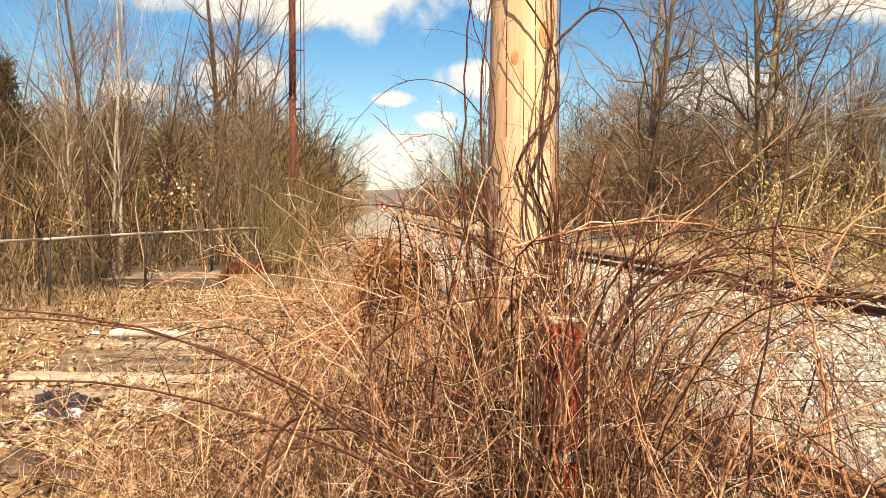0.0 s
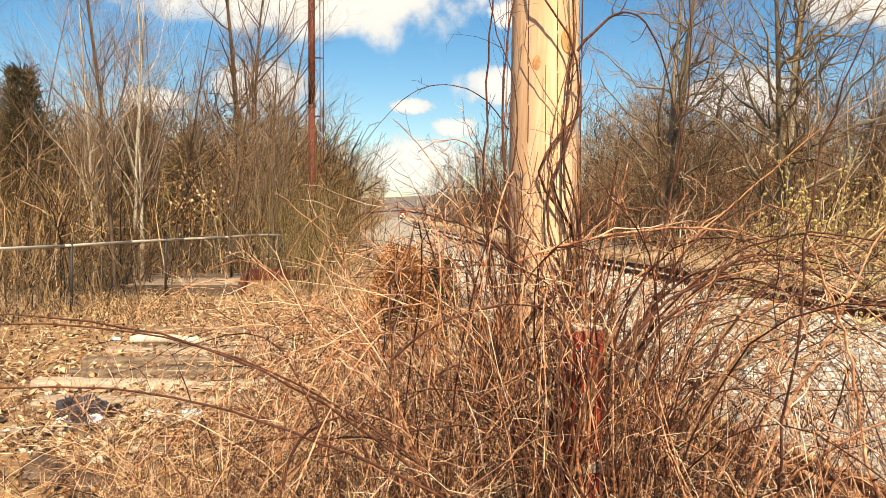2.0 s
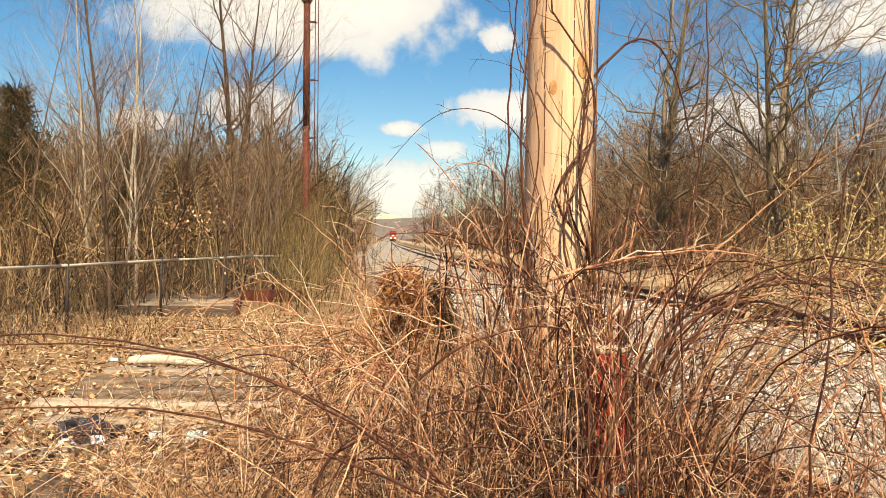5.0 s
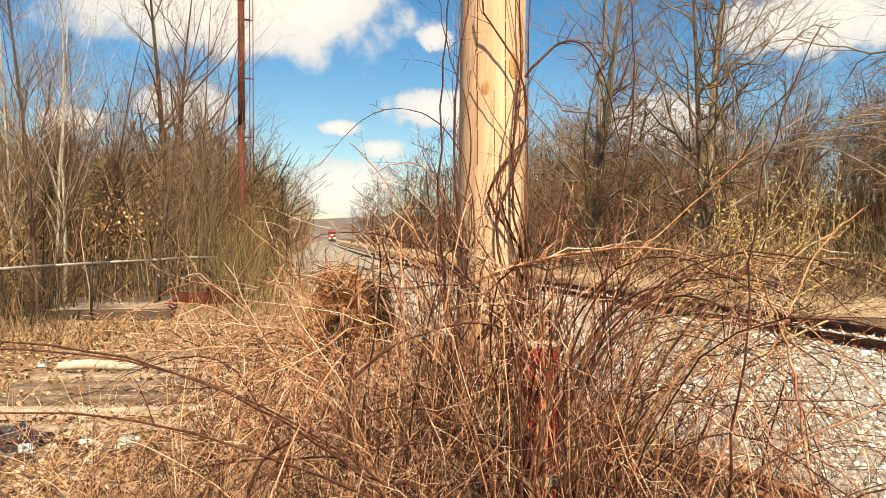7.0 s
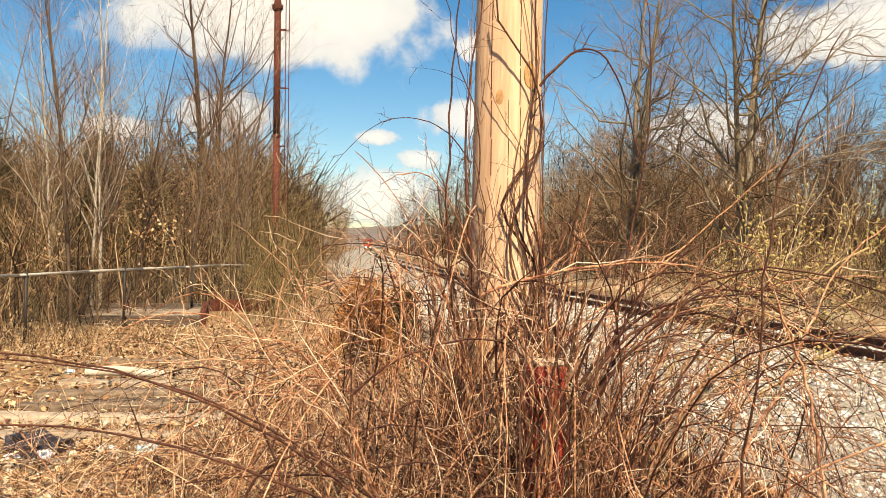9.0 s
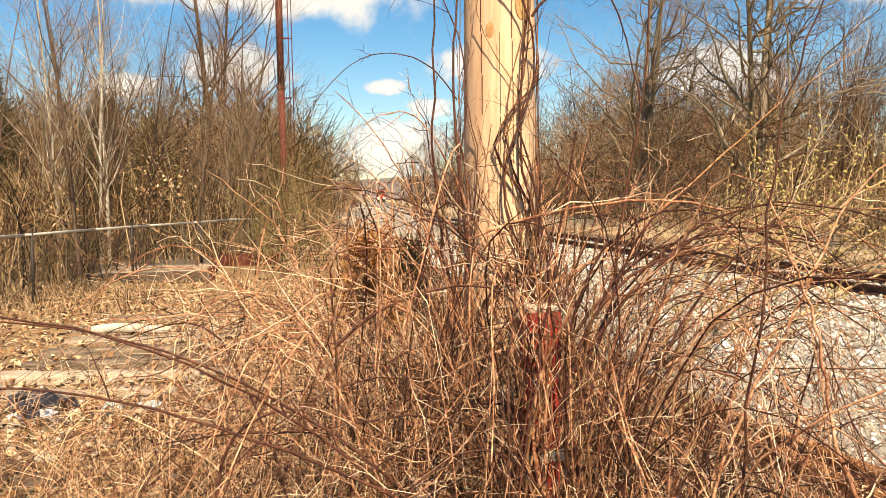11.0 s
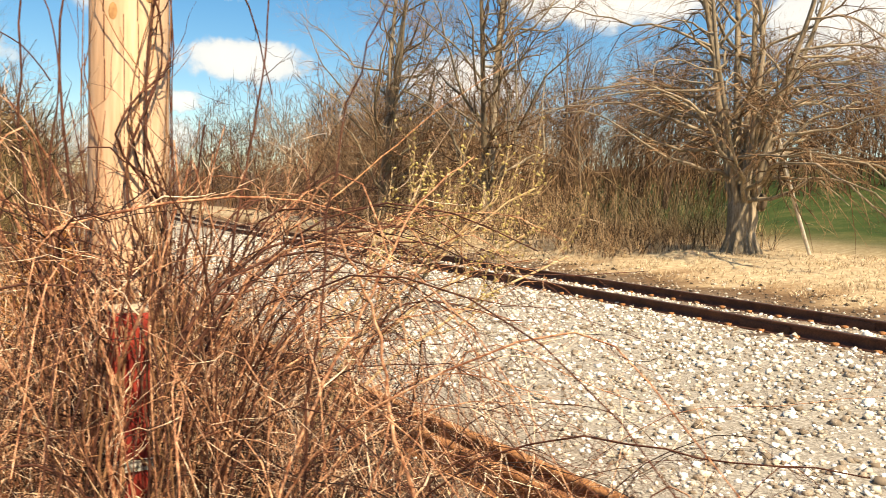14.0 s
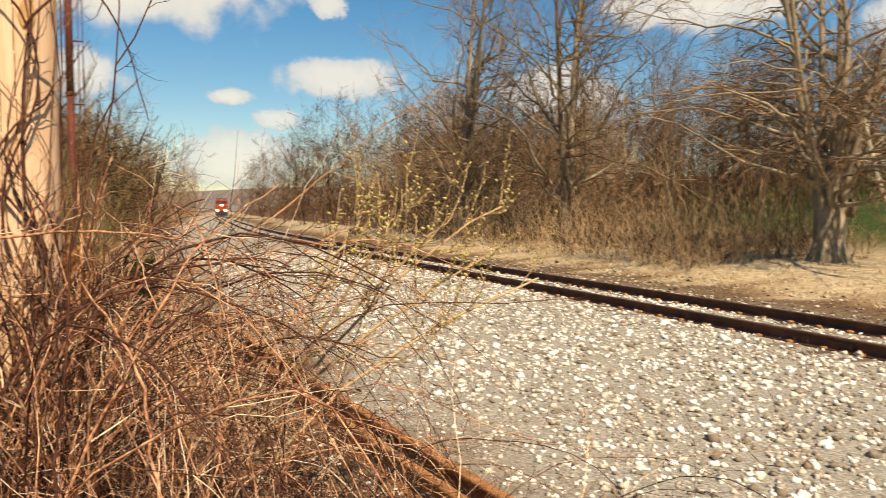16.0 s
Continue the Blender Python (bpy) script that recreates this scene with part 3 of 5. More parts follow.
def trunk_path(h, r, lean, N, rng, wig=0.02):
    s = np.linspace(0, 1, N)
    a = rng.uniform(0, 6.28)
    p = np.stack([np.cos(a) * lean * h * s ** 1.4, np.sin(a) * lean * h * s ** 1.4, h * s], -1)
    p[1:, :2] += np.cumsum(rng.normal(0, wig * h / N, (N - 1, 2)), axis=0)
    return p[None], (r * (1 - 0.88 * s))[None]


def make_tree(name, h, r, seed, bark, twig, levels, lean=0.05, stems_n=1, spread=0.0, k0=8):
    """A bare tree: trunk or trunks with limbs, and a crown of twigs. levels: rows for branch_off."""
    rng = np.random.default_rng(seed)
    P, R = [], []
    for s in range(stems_n):
        p, q = trunk_path(h * rng.uniform(0.75, 1.05), r * rng.uniform(0.6, 1.0), lean + spread * rng.uniform(0.5, 1.2), 9, rng)
        P.append(p + np.array([rng.normal(0, r * 0.8), rng.normal(0, r * 0.8), -0.15]) * (1 if stems_n > 1 else np.array([0, 0, 1])))
        R.append(q)
    P, R = np.concatenate(P), np.concatenate(R)
    boles, limbs, fine = (P, R), [], []
    for n, (per, t0, t1, length, ls, ang, up, N, thick, wig, k) in enumerate(levels):
        P, R = branch_off(P, R, per, t0, t1, length, ls, ang, up, N, 0.8, thick, wig, rng)
        (limbs if n == 0 else fine).append((P, R, k))
    root = empty(name)
    for k in range(stems_n):
        stems("trunk", [(boles[0][k:k + 1], boles[1][k:k + 1], k0)], bark, root)
    tagged(stems("limb_growth", limbs, bark, root), kind="stuff")
    tagged(stems("crown", fine, twig, root), kind="stuff")
    return root


def place(tree, spots, label, category, group, rng, smin=0.8, smax=1.2, sink=0.05):
    for n, (x, y) in enumerate(spots):
        s = rng.uniform(smin, smax)
        m = pose(x, y, float(ground_z(x, y)) - sink, rng.normal(0, 2.5), rng.normal(0, 2.5), rng.uniform(0, 360))
        if n == 0:
            tree.matrix_basis = m @ Matrix.Scale(s, 4)
        else:
            ob = copy_thing(tree, m)
            ob.scale = (s, s, s)
            tagged(ob, label, category, group)
    tagged(tree, label, category, group)


SAPLING = [(17, 0.2, 0.97, 2.2, 0.6, 0.62, 0.30, 7, 0.5, 0.035, 4), (8, 0.12, 1.0, 0.8, 0.3, 0.6, 0.16, 5, 0.55, 0.05, 3), (4, 0.2, 1.0, 0.36, 0.2, 0.6, 0.1, 3, 0.7, 0.06, 3)]
WOOD = [(12, 0.2, 0.95, 5.4, 0.6, 0.8, 0.34, 6, 0.55, 0.045, 4), (8, 0.15, 1.0, 2.0, 0.35, 0.65, 0.2, 4, 0.5, 0.05, 3), (5, 0.15, 1.0, 0.85, 0.2, 0.65, 0.1, 2, 0.55, 0.06, 3)]


def saplings():
    rng = np.random.default_rng(21)
    kinds = [make_tree("sapling", 5.0 + 0.7 * k, 0.029 + 0.003 * k, 40 + k, (BARK_BROWN, BARK_GREY, BARK_BROWN, BARK_GREY, BARK_BROWN)[k], TWIG_RED, SAPLING, 0.10, stems_n=(1, 2, 1, 1, 2)[k], spread=0.12, k0=6) for k in range(5)]
    spots = []
    for k in range(22):
        y = rng.uniform(13.5, 30)
        x = min(-4.45 + 0.211 * (y - 11.2), -2.6) - 0.3 - rng.uniform(0.0, 1.0) ** 1.2 * 0.42 * y
        x = min(x, 0.1 - 0.125 * y - rng.uniform(0, 1.5))
        spots.append((x, y))
    spots += [(-3.16, 16.6), (-3.35, 16.9), (-7.6, 15.5), (-4.9, 16.2), (-5.6, 17.0), (-6.4, 15.4), (-3.0, 20.5), (-2.75, 19.3), (-4.2, 17.0)]
    for k, t in enumerate(kinds):
        place(t, spots[k::5], "slender leafless sapling with fine upright reddish twigs", "sapling", "saplings behind the fence", rng, 0.7, 1.15)
    birch = make_tree("birch", 8.2, 0.05, 77, BARK_BIRCH, TWIG_RED, SAPLING, 0.05, k0=7)
    place(birch, [(-5.05, 17.6), (-5.35, 18.0), (-6.3, 18.4)], "slim young birch with pale whitish bark", "birch", "pale birches", rng, 0.85, 1.05)


saplings()


def woods():
    rng = np.random.default_rng(5)
    kinds = [make_tree("bare_tree", 11.5 + k, 0.15 + 0.02 * k, 60 + k, (BARK_DARK, BARK_BROWN)[k % 2], TWIG_FAR, WOOD, 0.06, stems_n=(1, 2, 1, 2)[k], spread=0.13, k0=6) for k in range(4)]
    spots = []
    for k in range(16):
        y = 36 + 120 * rng.random() ** 1.3
        x = float(track_x(y)) - 6.2 - 0.03 * y - rng.random() ** 1.5 * (10 + 0.3 * y)
        spots.append((x, y))
    for k in range(22):
        y = 42 + 120 * rng.random() ** 1.3
        x = float(track_x(y)) + 8.0 - 0.02 * y + rng.random() ** 1.4 * (12 + 0.35 * y)
        spots.append((x, y))
    for k in range(12):
        a = rng.uniform(0.35, 1.15)
        r = rng.uniform(70, 105)
        spots.append((r * math.sin(a), r * math.cos(a)))
    rng.shuffle(spots)
    for k, t in enumerate(kinds):
        place(t, spots[k::4], "leafless grey-brown woodland tree with a twiggy crown", "tree", "woods along the line", rng, 0.75, 1.1)


woods()


def hero_trees():
    rng = np.random.default_rng(9)
    mid = make_tree("tall_tree", 19, 0.24, 301, BARK_GREY, TWIG_FAR, [(18, 0.08, 0.95, 6.6, 0.5, 0.95, 0.22, 10, 0.5, 0.07, 6), (11, 0.12, 1.0, 2.8, 0.35, 0.8, 0.05, 7, 0.5, 0.07, 4), (8, 0.1, 1.0, 1.2, 0.2, 0.7, 0.05, 4, 0.55, 0.07, 3)], 0.04, stems_n=3, spread=0.10, k0=9)
    place(mid, [(15.5, 34.2), (13.0, 42.0)], "tall leafless tree with several grey leaning trunks", "tree", "tall trees across the line", rng, 0.95, 1.05)
    # the old broad tree by the field
    P, R = [], []
    s = np.linspace(0, 1, 10)
    for k in range(8):
        a, out = k * 0.785 + 0.3, rng.uniform(0.12, 0.36)
        h = rng.uniform(7.5, 11.5)
        p = np.stack([np.cos(a) * (0.2 + out * h * s ** 1.1), np.sin(a) * (0.2 + out * h * s ** 1.1), 1.0 + h * s], -1)
        p[2:, :2] += np.cumsum(rng.normal(0, 0.06, (8, 2)), axis=0)
        P.append(p)
        R.append(rng.uniform(0.10, 0.16) * (1 - 0.8 * s))
    P, R = np.array(P), np.array(R)
    root = empty("broad_tree")
    butt = np.array([(0, 0, -0.3), (0.02, 0, 0.15), (0, 0.03, 0.6), (0.03, 0, 1.05), (0.0, 0, 1.5), (0, 0, 1.9)], float)[None]
    L, LR = branch_off(P, R, 10, 0.03, 0.55, 5.8, 0.3, 1.0, -0.36, 10, 0.85, 0.6, 0.045, rng)
    U, UR = branch_off(P, R, 9, 0.55, 1.0, 2.4, 0.3, 0.6, 0.15, 6, 0.8, 0.5, 0.04, rng)
    roots = []
    for k in range(9):
        a = k * 0.7 + 0.2
        e = np.linspace(0, 1, 5)
        roots.append(np.stack([np.cos(a) * (0.25 + 0.45 * e ** 2), np.sin(a) * (0.25 + 0.45 * e ** 2), 1.2 - 1.35 * e], -1))
    stems("trunk", [(butt, np.array([[0.58, 0.47, 0.40, 0.43, 0.40, 0.2]]), 14), (P, R, 9), (np.array(roots), np.full((9, 5), 0.1) * np.linspace(0.8, 0.6, 5), 7)], BARK_GREY, root)
    T1, T1R = branch_off(L, LR, 12, 0.2, 1.0, 1.7, 0.3, 0.65, -0.4, 5, 0.8, 0.55, 0.05, rng)
    T2, T2R = branch_off(T1, T1R, 5, 0.2, 1.0, 0.55, 0.2, 0.6, -0.2, 3, 0.7, 0.6, 0.08, rng)
    T3, T3R = branch_off(U, UR, 8, 0.2, 1.0, 0.9, 0.2, 0.6, 0.1, 4, 0.8, 0.6, 0.06, rng)
    stems("limb_growth", [(L, LR, 5), (U, UR, 5)], BARK_GREY, root)["kind"] = "stuff"
    stems("crown", [(T1, T1R, 3), (T2, T2R, 3), (T3, T3R, 3)], TWIG_FAR, root)
    # a pale dead stem leaning beside it
    q = np.linspace(0, 1, 7)
    lean = np.stack([0.55 + 1.2 * q ** 1.2, -0.5 - 0.5 * q, 3.9 - 4.2 * q], -1)[None]
    stems("leaning_stem", [(lean, np.linspace(0.07, 0.05, 7)[None], 7)], BARK_BIRCH, root, "pale leaning broken stem")
    # A dark lump takes the place of the trunk's shadowed hollow.
    bm = bmesh.new()
    bmesh.ops.create_icosphere(bm, subdivisions=2, radius=1.0)
    for v in bm.verts:
        v.co = Vector((v.co.x * 0.2, v.co.y * 0.12, v.co.z * 0.26)) * (1 + 0.3 * noise.noise(v.co * 2)) + Vector((0.34, -0.36, 1.55))
    part("burl", bm, BARK_DARK, root, "dark lump standing in for a hollow in the trunk", True)
    root.matrix_basis = pose(17.3, 20.0, 0.0)
    tagged(root, "broad old many-stemmed tree with drooping pale limbs", "tree")


hero_trees()


def evergreen(name, x, y, h, w, material, seed, label):
    """A dense conical evergreen: short drooping sprays round a stem."""
    rng = np.random.default_rng(seed)
    s = np.linspace(0, 1, 8)
    trunk = np.stack([0 * s, 0 * s, h * s], -1)[None]
    n = int(200 + 45 * h)
    t = rng.random(n) ** 0.8
    a = rng.uniform(0, 6.28, n)
    reach = w * (1 - t) ** 0.7 * rng.uniform(0.5, 1.1, n) + 0.05
    e = np.linspace(0, 1, 4)
    p = np.stack([np.cos(a)[:, None] * reach[:, None] * e, np.sin(a)[:, None] * reach[:, None] * e, h * (0.05 + 0.93 * t)[:, None] + reach[:, None] * (0.45 * e - 0.3 * e ** 2)], -1)
    r = np.full((n, 4), 0.006) * (1 - 0.5 * e)
    T, TR = branch_off(p, r, 7, 0.25, 1.0, 0.10 + 0.06 * h, 0.2, 0.7, 0.3, 3, 0.5, 0.8, 0.1, rng)
    root = empty(name, pose(x, y, float(ground_z(x, y)) - 0.03))
    stems("trunk", [(trunk, (0.03 * h ** 0.7 * (1 - 0.9 * s))[None], 6)], BARK_BROWN, root)
    stems("crown", [(p, r, 3), (T, np.maximum(TR * 1.6, 0.004 + 0.0012 * h), 3)], material, root)
    tagged(root, label, "evergreen")


evergreen("cedar", -10.6, 24.5, 5.4, 1.5, NEEDLE, 1, "dark brownish-green cedar among bare saplings")
evergreen("cedar", -9.5, 31.0, 5.0, 1.6, NEEDLE, 2, "dark green cedar behind the thicket")
evergreen("cedar", -5.5, 22.5, 3.4, 1.1, BRUSH_GREEN, 3, "olive-green young pine among bare saplings")
evergreen("juniper", 0.30, 8.6, 1.05, 0.42, NEEDLE_RUST, 4, "small rust-brown juniper beside the brambles")
evergreen("juniper", 0.72, 10.6, 0.95, 0.22, NEEDLE, 5, "small dark juniper by the ballast bank")


def brush(name, x, y, h, r, material, label, rng, lean=0.25, twigs=3, k=3):
    """Upright dry stems with side twigs, growing thickly together."""
    n = len(x)
    s = np.linspace(0, 1, 5)
    a, ln = rng.uniform(0, 6.28, n), np.abs(rng.normal(0, lean, n))
    p = np.stack([x[:, None] + np.cos(a)[:, None] * (ln * h)[:, None] * s ** 1.5, y[:, None] + np.sin(a)[:, None] * (ln * h)[:, None] * s ** 1.5, ground_z(x, y)[:, None] - 0.02 + h[:, None] * s], -1)
    p[:, 1:] += np.cumsum(rng.normal(0, 0.05, (n, 4, 3)) * h[:, None, None], axis=1) * np.array([1, 1, 0.35])
    rad = r[:, None] * (1 - 0.75 * s)
    T, TR = branch_off(p, rad, twigs, 0.15, 1.0, float(np.mean(h)) * 0.42, 0.4, 0.9, 0.15, 3, 0.6, 0.65, 0.09, rng)
    ob = stems(name, [(p, rad, k), (T, TR, 3)], material)
    return tagged(ob, label, "brush", kind="stuff")


def fence_x(y):
    return -4.45 + 0.211 * (np.asarray(y, float) - 11.2)


def far_woods(rng):
    """Masses of distant leafless wood, too far off to tell tree from tree."""
    def mass(x, y, h, material, label):
        n = len(x)
        s = np.linspace(0, 1, 5)
        a = rng.uniform(0, 6.28, n)
        ln = np.abs(rng.normal(0, 0.22, n)) * h
        p = np.stack([x[:, None] + np.cos(a)[:, None] * ln[:, None] * s, y[:, None] + np.sin(a)[:, None] * ln[:, None] * s, ground_z(x, y)[:, None] - 0.1 + h[:, None] * s], -1)
        p[:, 1:] += np.cumsum(rng.normal(0, 0.03, (n, 4, 3)) * h[:, None, None], axis=1) * np.array([1, 1, 0.2])
        r = (0.0045 * h)[:, None] * (1 - 0.8 * s)
        T, TR = branch_off(p, r, 10, 0.05, 0.98, 2.9, 0.45, 1.0, 0.35, 3, 0.6, 0.6, 0.08, rng)
        TR = np.maximum(TR, 0.016)
        U, UR = branch_off(T, TR, 4, 0.1, 1.0, 1.3, 0.2, 0.9, 0.1, 2, 0.4, 0.7, 0.06, rng)
        UR = np.maximum(UR, 0.014)
        tagged(stems("distant_woods", [(p, r, 3), (T, TR, 3), (U, UR, 3)], material), label, "woods", kind="stuff")
    n = 330
    y = 31 + 24 * rng.random(n)
    mass(-3.4 - rng.random(n) * (0.50 * y), y, rng.uniform(3.2, 5.4, n), WOOD_OLIVE, "olive-brown leafless woods behind the saplings")
    n = 260
    y = 52 + 120 * rng.random(n)
    mass(track_x(y) - 7.5 - 0.02 * y - rng.random(n) ** 1.2 * (6 + 0.34 * y), y, rng.uniform(5.0, 8.6, n) * (1 + 0.003 * y), TWIG_FAR, "brown leafless woods beside the line")
    n = 150
    y = 40 + 24 * rng.random(n)
    mass(track_x(y) + 7.0 + rng.random(n) * (4 + 0.2 * y), y, rng.uniform(3.8, 7.4, n), TWIG_FAR, "warm brown leafless woods across the line")
    n = 280
    y = 56 + 120 * rng.random(n)
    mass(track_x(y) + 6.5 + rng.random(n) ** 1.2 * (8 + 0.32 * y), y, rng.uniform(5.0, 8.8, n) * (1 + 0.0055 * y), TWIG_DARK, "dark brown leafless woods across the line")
    for side in (-1, 1):
        n = 150
        y = 110 + 170 * rng.random(n)
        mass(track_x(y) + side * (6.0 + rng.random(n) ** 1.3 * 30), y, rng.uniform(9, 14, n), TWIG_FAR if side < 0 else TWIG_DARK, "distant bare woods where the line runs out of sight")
    n = 500
    a, r = rng.uniform(0.2, 1.25, n), 64 + 40 * rng.random(n) ** 1.4
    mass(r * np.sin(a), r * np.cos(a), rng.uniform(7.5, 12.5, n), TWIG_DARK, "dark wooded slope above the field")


def all_brush():
    rng = np.random.default_rng(31)
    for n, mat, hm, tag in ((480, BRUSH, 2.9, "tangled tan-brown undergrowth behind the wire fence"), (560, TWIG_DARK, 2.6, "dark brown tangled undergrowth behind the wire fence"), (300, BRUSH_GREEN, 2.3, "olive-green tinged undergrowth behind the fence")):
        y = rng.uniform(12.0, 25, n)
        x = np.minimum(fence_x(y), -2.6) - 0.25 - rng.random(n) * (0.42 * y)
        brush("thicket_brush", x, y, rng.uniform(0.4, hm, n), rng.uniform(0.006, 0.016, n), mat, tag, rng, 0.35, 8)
    n = 650
    y = rng.uniform(15, 34, n)
    x = 0.2 - 0.085 * y + rng.normal(0, 0.5, n) - 0.02 * y
    brush("willow_brush", x, y, rng.uniform(0.7, 2.8, n), np.full(n, 0.006), BRUSH_GREEN, "yellowish-olive willow brush beside the ballast", rng, 0.12, 5)
    n = 2100
    y = 21 + 24 * rng.random(n) ** 1.3
    d = 6.2 + rng.random(n) ** 1.2 * (6 + 0.3 * (y - 20))
    x = track_x(y) + d
    brush("bank_brush", x, y, rng.uniform(0.6, 2.6, n) * np.where(d < 7.5, 0.5, 1.0) * (0.95 + 0.4 * np.sin(1.1 * x + 0.5 * y) * np.sin(0.8 * y)), rng.uniform(0.005, 0.013, n), BRUSH, "grey-brown leafless brush across the line", rng, 0.5, 6)
    far_woods(rng)
    n = 900
    y = rng.uniform(40, 140, n)
    x = track_x(y) + np.where(rng.random(n) < 0.5, -5.0 - 0.02 * y - rng.random(n) * 14, 6.5 + rng.random(n) * 22)
    brush("woodland_brush", x, y, rng.uniform(1.5, 5.0, n), np.full(n, 0.02), TWIG_FAR, "distant brown woodland brush along the line", rng, 0.2, 6)
    n = 1200
    a, r = rng.uniform(0.3, 1.25, n), 58 + 40 * rng.random(n) ** 1.6
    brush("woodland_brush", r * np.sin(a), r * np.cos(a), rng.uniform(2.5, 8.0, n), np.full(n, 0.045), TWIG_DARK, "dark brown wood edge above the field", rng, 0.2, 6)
    n = 900
    x = rng.uniform(-7.5, -2.6, n)
    y = 11.5 + 0.2 * (x + 5) + rng.normal(0, 0.7, n)
    brush("fence_weeds", x, y, rng.uniform(0.1, 0.42, n), np.full(n, 0.004), BRUSH, "pale dry weeds along the wire fence", rng, 0.6, 5)


all_brush()


def blades(name, x, y, h, width, material, label, rng, kind="stuff"):
    n = len(x)
    a = rng.uniform(0, 6.28, n)
    la, ln = rng.uniform(0, 6.28, n), rng.uniform(0.3, 2.2, n)
    z = ground_z(x, y)
    base = np.stack([x, y, z - 0.01], -1)
    side = np.stack([np.cos(a), np.sin(a), 0 * a], -1) * width[:, None]
    bend = np.stack([np.cos(la) * ln, np.sin(la) * ln, 0 * a], -1) * h[:, None]
    up = np.array([0, 0, 1.0]) * h[:, None]
    v = np.stack([base - side, base + side, base + up * 0.6 + bend * 0.35 + side * 0.7, base + up * 0.6 + bend * 0.35 - side * 0.7, base + up * 0.7 + bend], 1)
    i = 5 * np.arange(n)[:, None]
    q = i + np.array([0, 1, 2, 3])
    t = i + np.array([3, 2, 4])
    me = mesh_from(name, v.reshape(-1, 3), q, t)
    me.materials.append(material)
    return tagged(new(name, me), label, "grass", kind=kind)


def litter():
    rng = np.random.default_rng(17)
    c = 900
    cy = 2.0 + 34 * rng.random(c)
    cd = 4.9 + rng.random(c) ** 1.2 * 9.5
    pick = rng.integers(0, c, 26000)
    n = len(pick)
    y = cy[pick] + rng.normal(0, 0.22, n)
    x = track_x(y) + cd[pick] + rng.normal(0, 0.25, n)
    blades("dry_grass", x, y, rng.uniform(0.03, 0.15, n), np.full(n, 0.008), GRASS_DRY, "pale straw-coloured matted dead grass", rng)
    n = 4500
    x, y = rng.uniform(-8, -1.2, n), rng.uniform(6.0, 15.0, n)
    blades("dry_grass", x, y, rng.uniform(0.04, 0.2, n), np.full(n, 0.004), GRASS_DRY, "thin dead grass on the leafy ground", rng)
    n = 30000
    y = np.where(rng.random(n) < 0.12, 1.6 - 7 * rng.random(n) ** 1.6, 1.6 + 13.5 * rng.random(n) ** 1.3)
    x = np.where(rng.random(n) < 0.1, rng.uniform(-11, -6.5, n), -6.5 + 8.9 * rng.random(n) + rng.normal(0, 0.4, n))
    keep = (np.abs(x + 1.7) > 0.9) | (rng.random(n) < 0.8)
    x, y = x[keep], y[keep]
    n = len(x)
    s = rng.uniform(0.014, 0.036, n)
    a, tip = rng.uniform(0, 6.28, n), rng.uniform(-0.7, 0.7, (n, 2))
    ux = np.stack([np.cos(a), np.sin(a), tip[:, 0]], -1) * s[:, None]
    uy = np.stack([-np.sin(a), np.cos(a), tip[:, 1]], -1) * (s * rng.uniform(0.4, 0.8, n))[:, None]
    c = np.stack([x, y, ground_z(x, y) + 0.012 + rng.random(n) * 0.035 + np.where((np.abs(x + 1.6) < 0.9) & (y > 5) & (rng.random(n) < 0.3), 0.03, 0)], -1)
    lift = np.array([0, 0, 1.0]) * (s * rng.uniform(0.1, 0.5, n))[:, None]
    v = np.stack([c - ux, c - 0.2 * ux + uy + lift, c + ux + lift * 0.5, c - 0.1 * ux - uy + lift], 1)
    i = 4 * np.arange(n)[:, None]
    me = mesh_from("leaf_litter", v.reshape(-1, 3), None, np.concatenate([i + np.array([0, 3, 1]), i + np.array([1, 3, 2])]))
    me.materials.append(LEAF)
    tagged(new("leaf_litter", me), "curled tan and brown dead leaves on the ground", "leaves", kind="stuff")


def sticks():
    rng = np.random.default_rng(71)
    n = 2600
    x, y = rng.uniform(-5.5, 2.2, n), 2.2 + 11 * rng.random(n) ** 1.2
    a, ln = rng.uniform(0, 6.28, n), rng.lognormal(math.log(0.16), 0.5, n)
    s = np.linspace(-0.5, 0.5, 4)
    p = np.stack([x[:, None] + np.cos(a)[:, None] * ln[:, None] * s, y[:, None] + np.sin(a)[:, None] * ln[:, None] * s, ground_z(x, y)[:, None] + 0.02 + rng.uniform(-0.12, 0.12, n)[:, None] * ln[:, None] * s + 0 * s], -1)
    p[:, 1:] += rng.normal(0, 0.006, (n, 3, 3))
    tagged(stems("fallen_twigs", [(p, rng.uniform(0.002, 0.005, n)[:, None] * np.ones(4), 3)], CANE), "fallen twigs and broken stems on the ground", "twigs", kind="stuff")


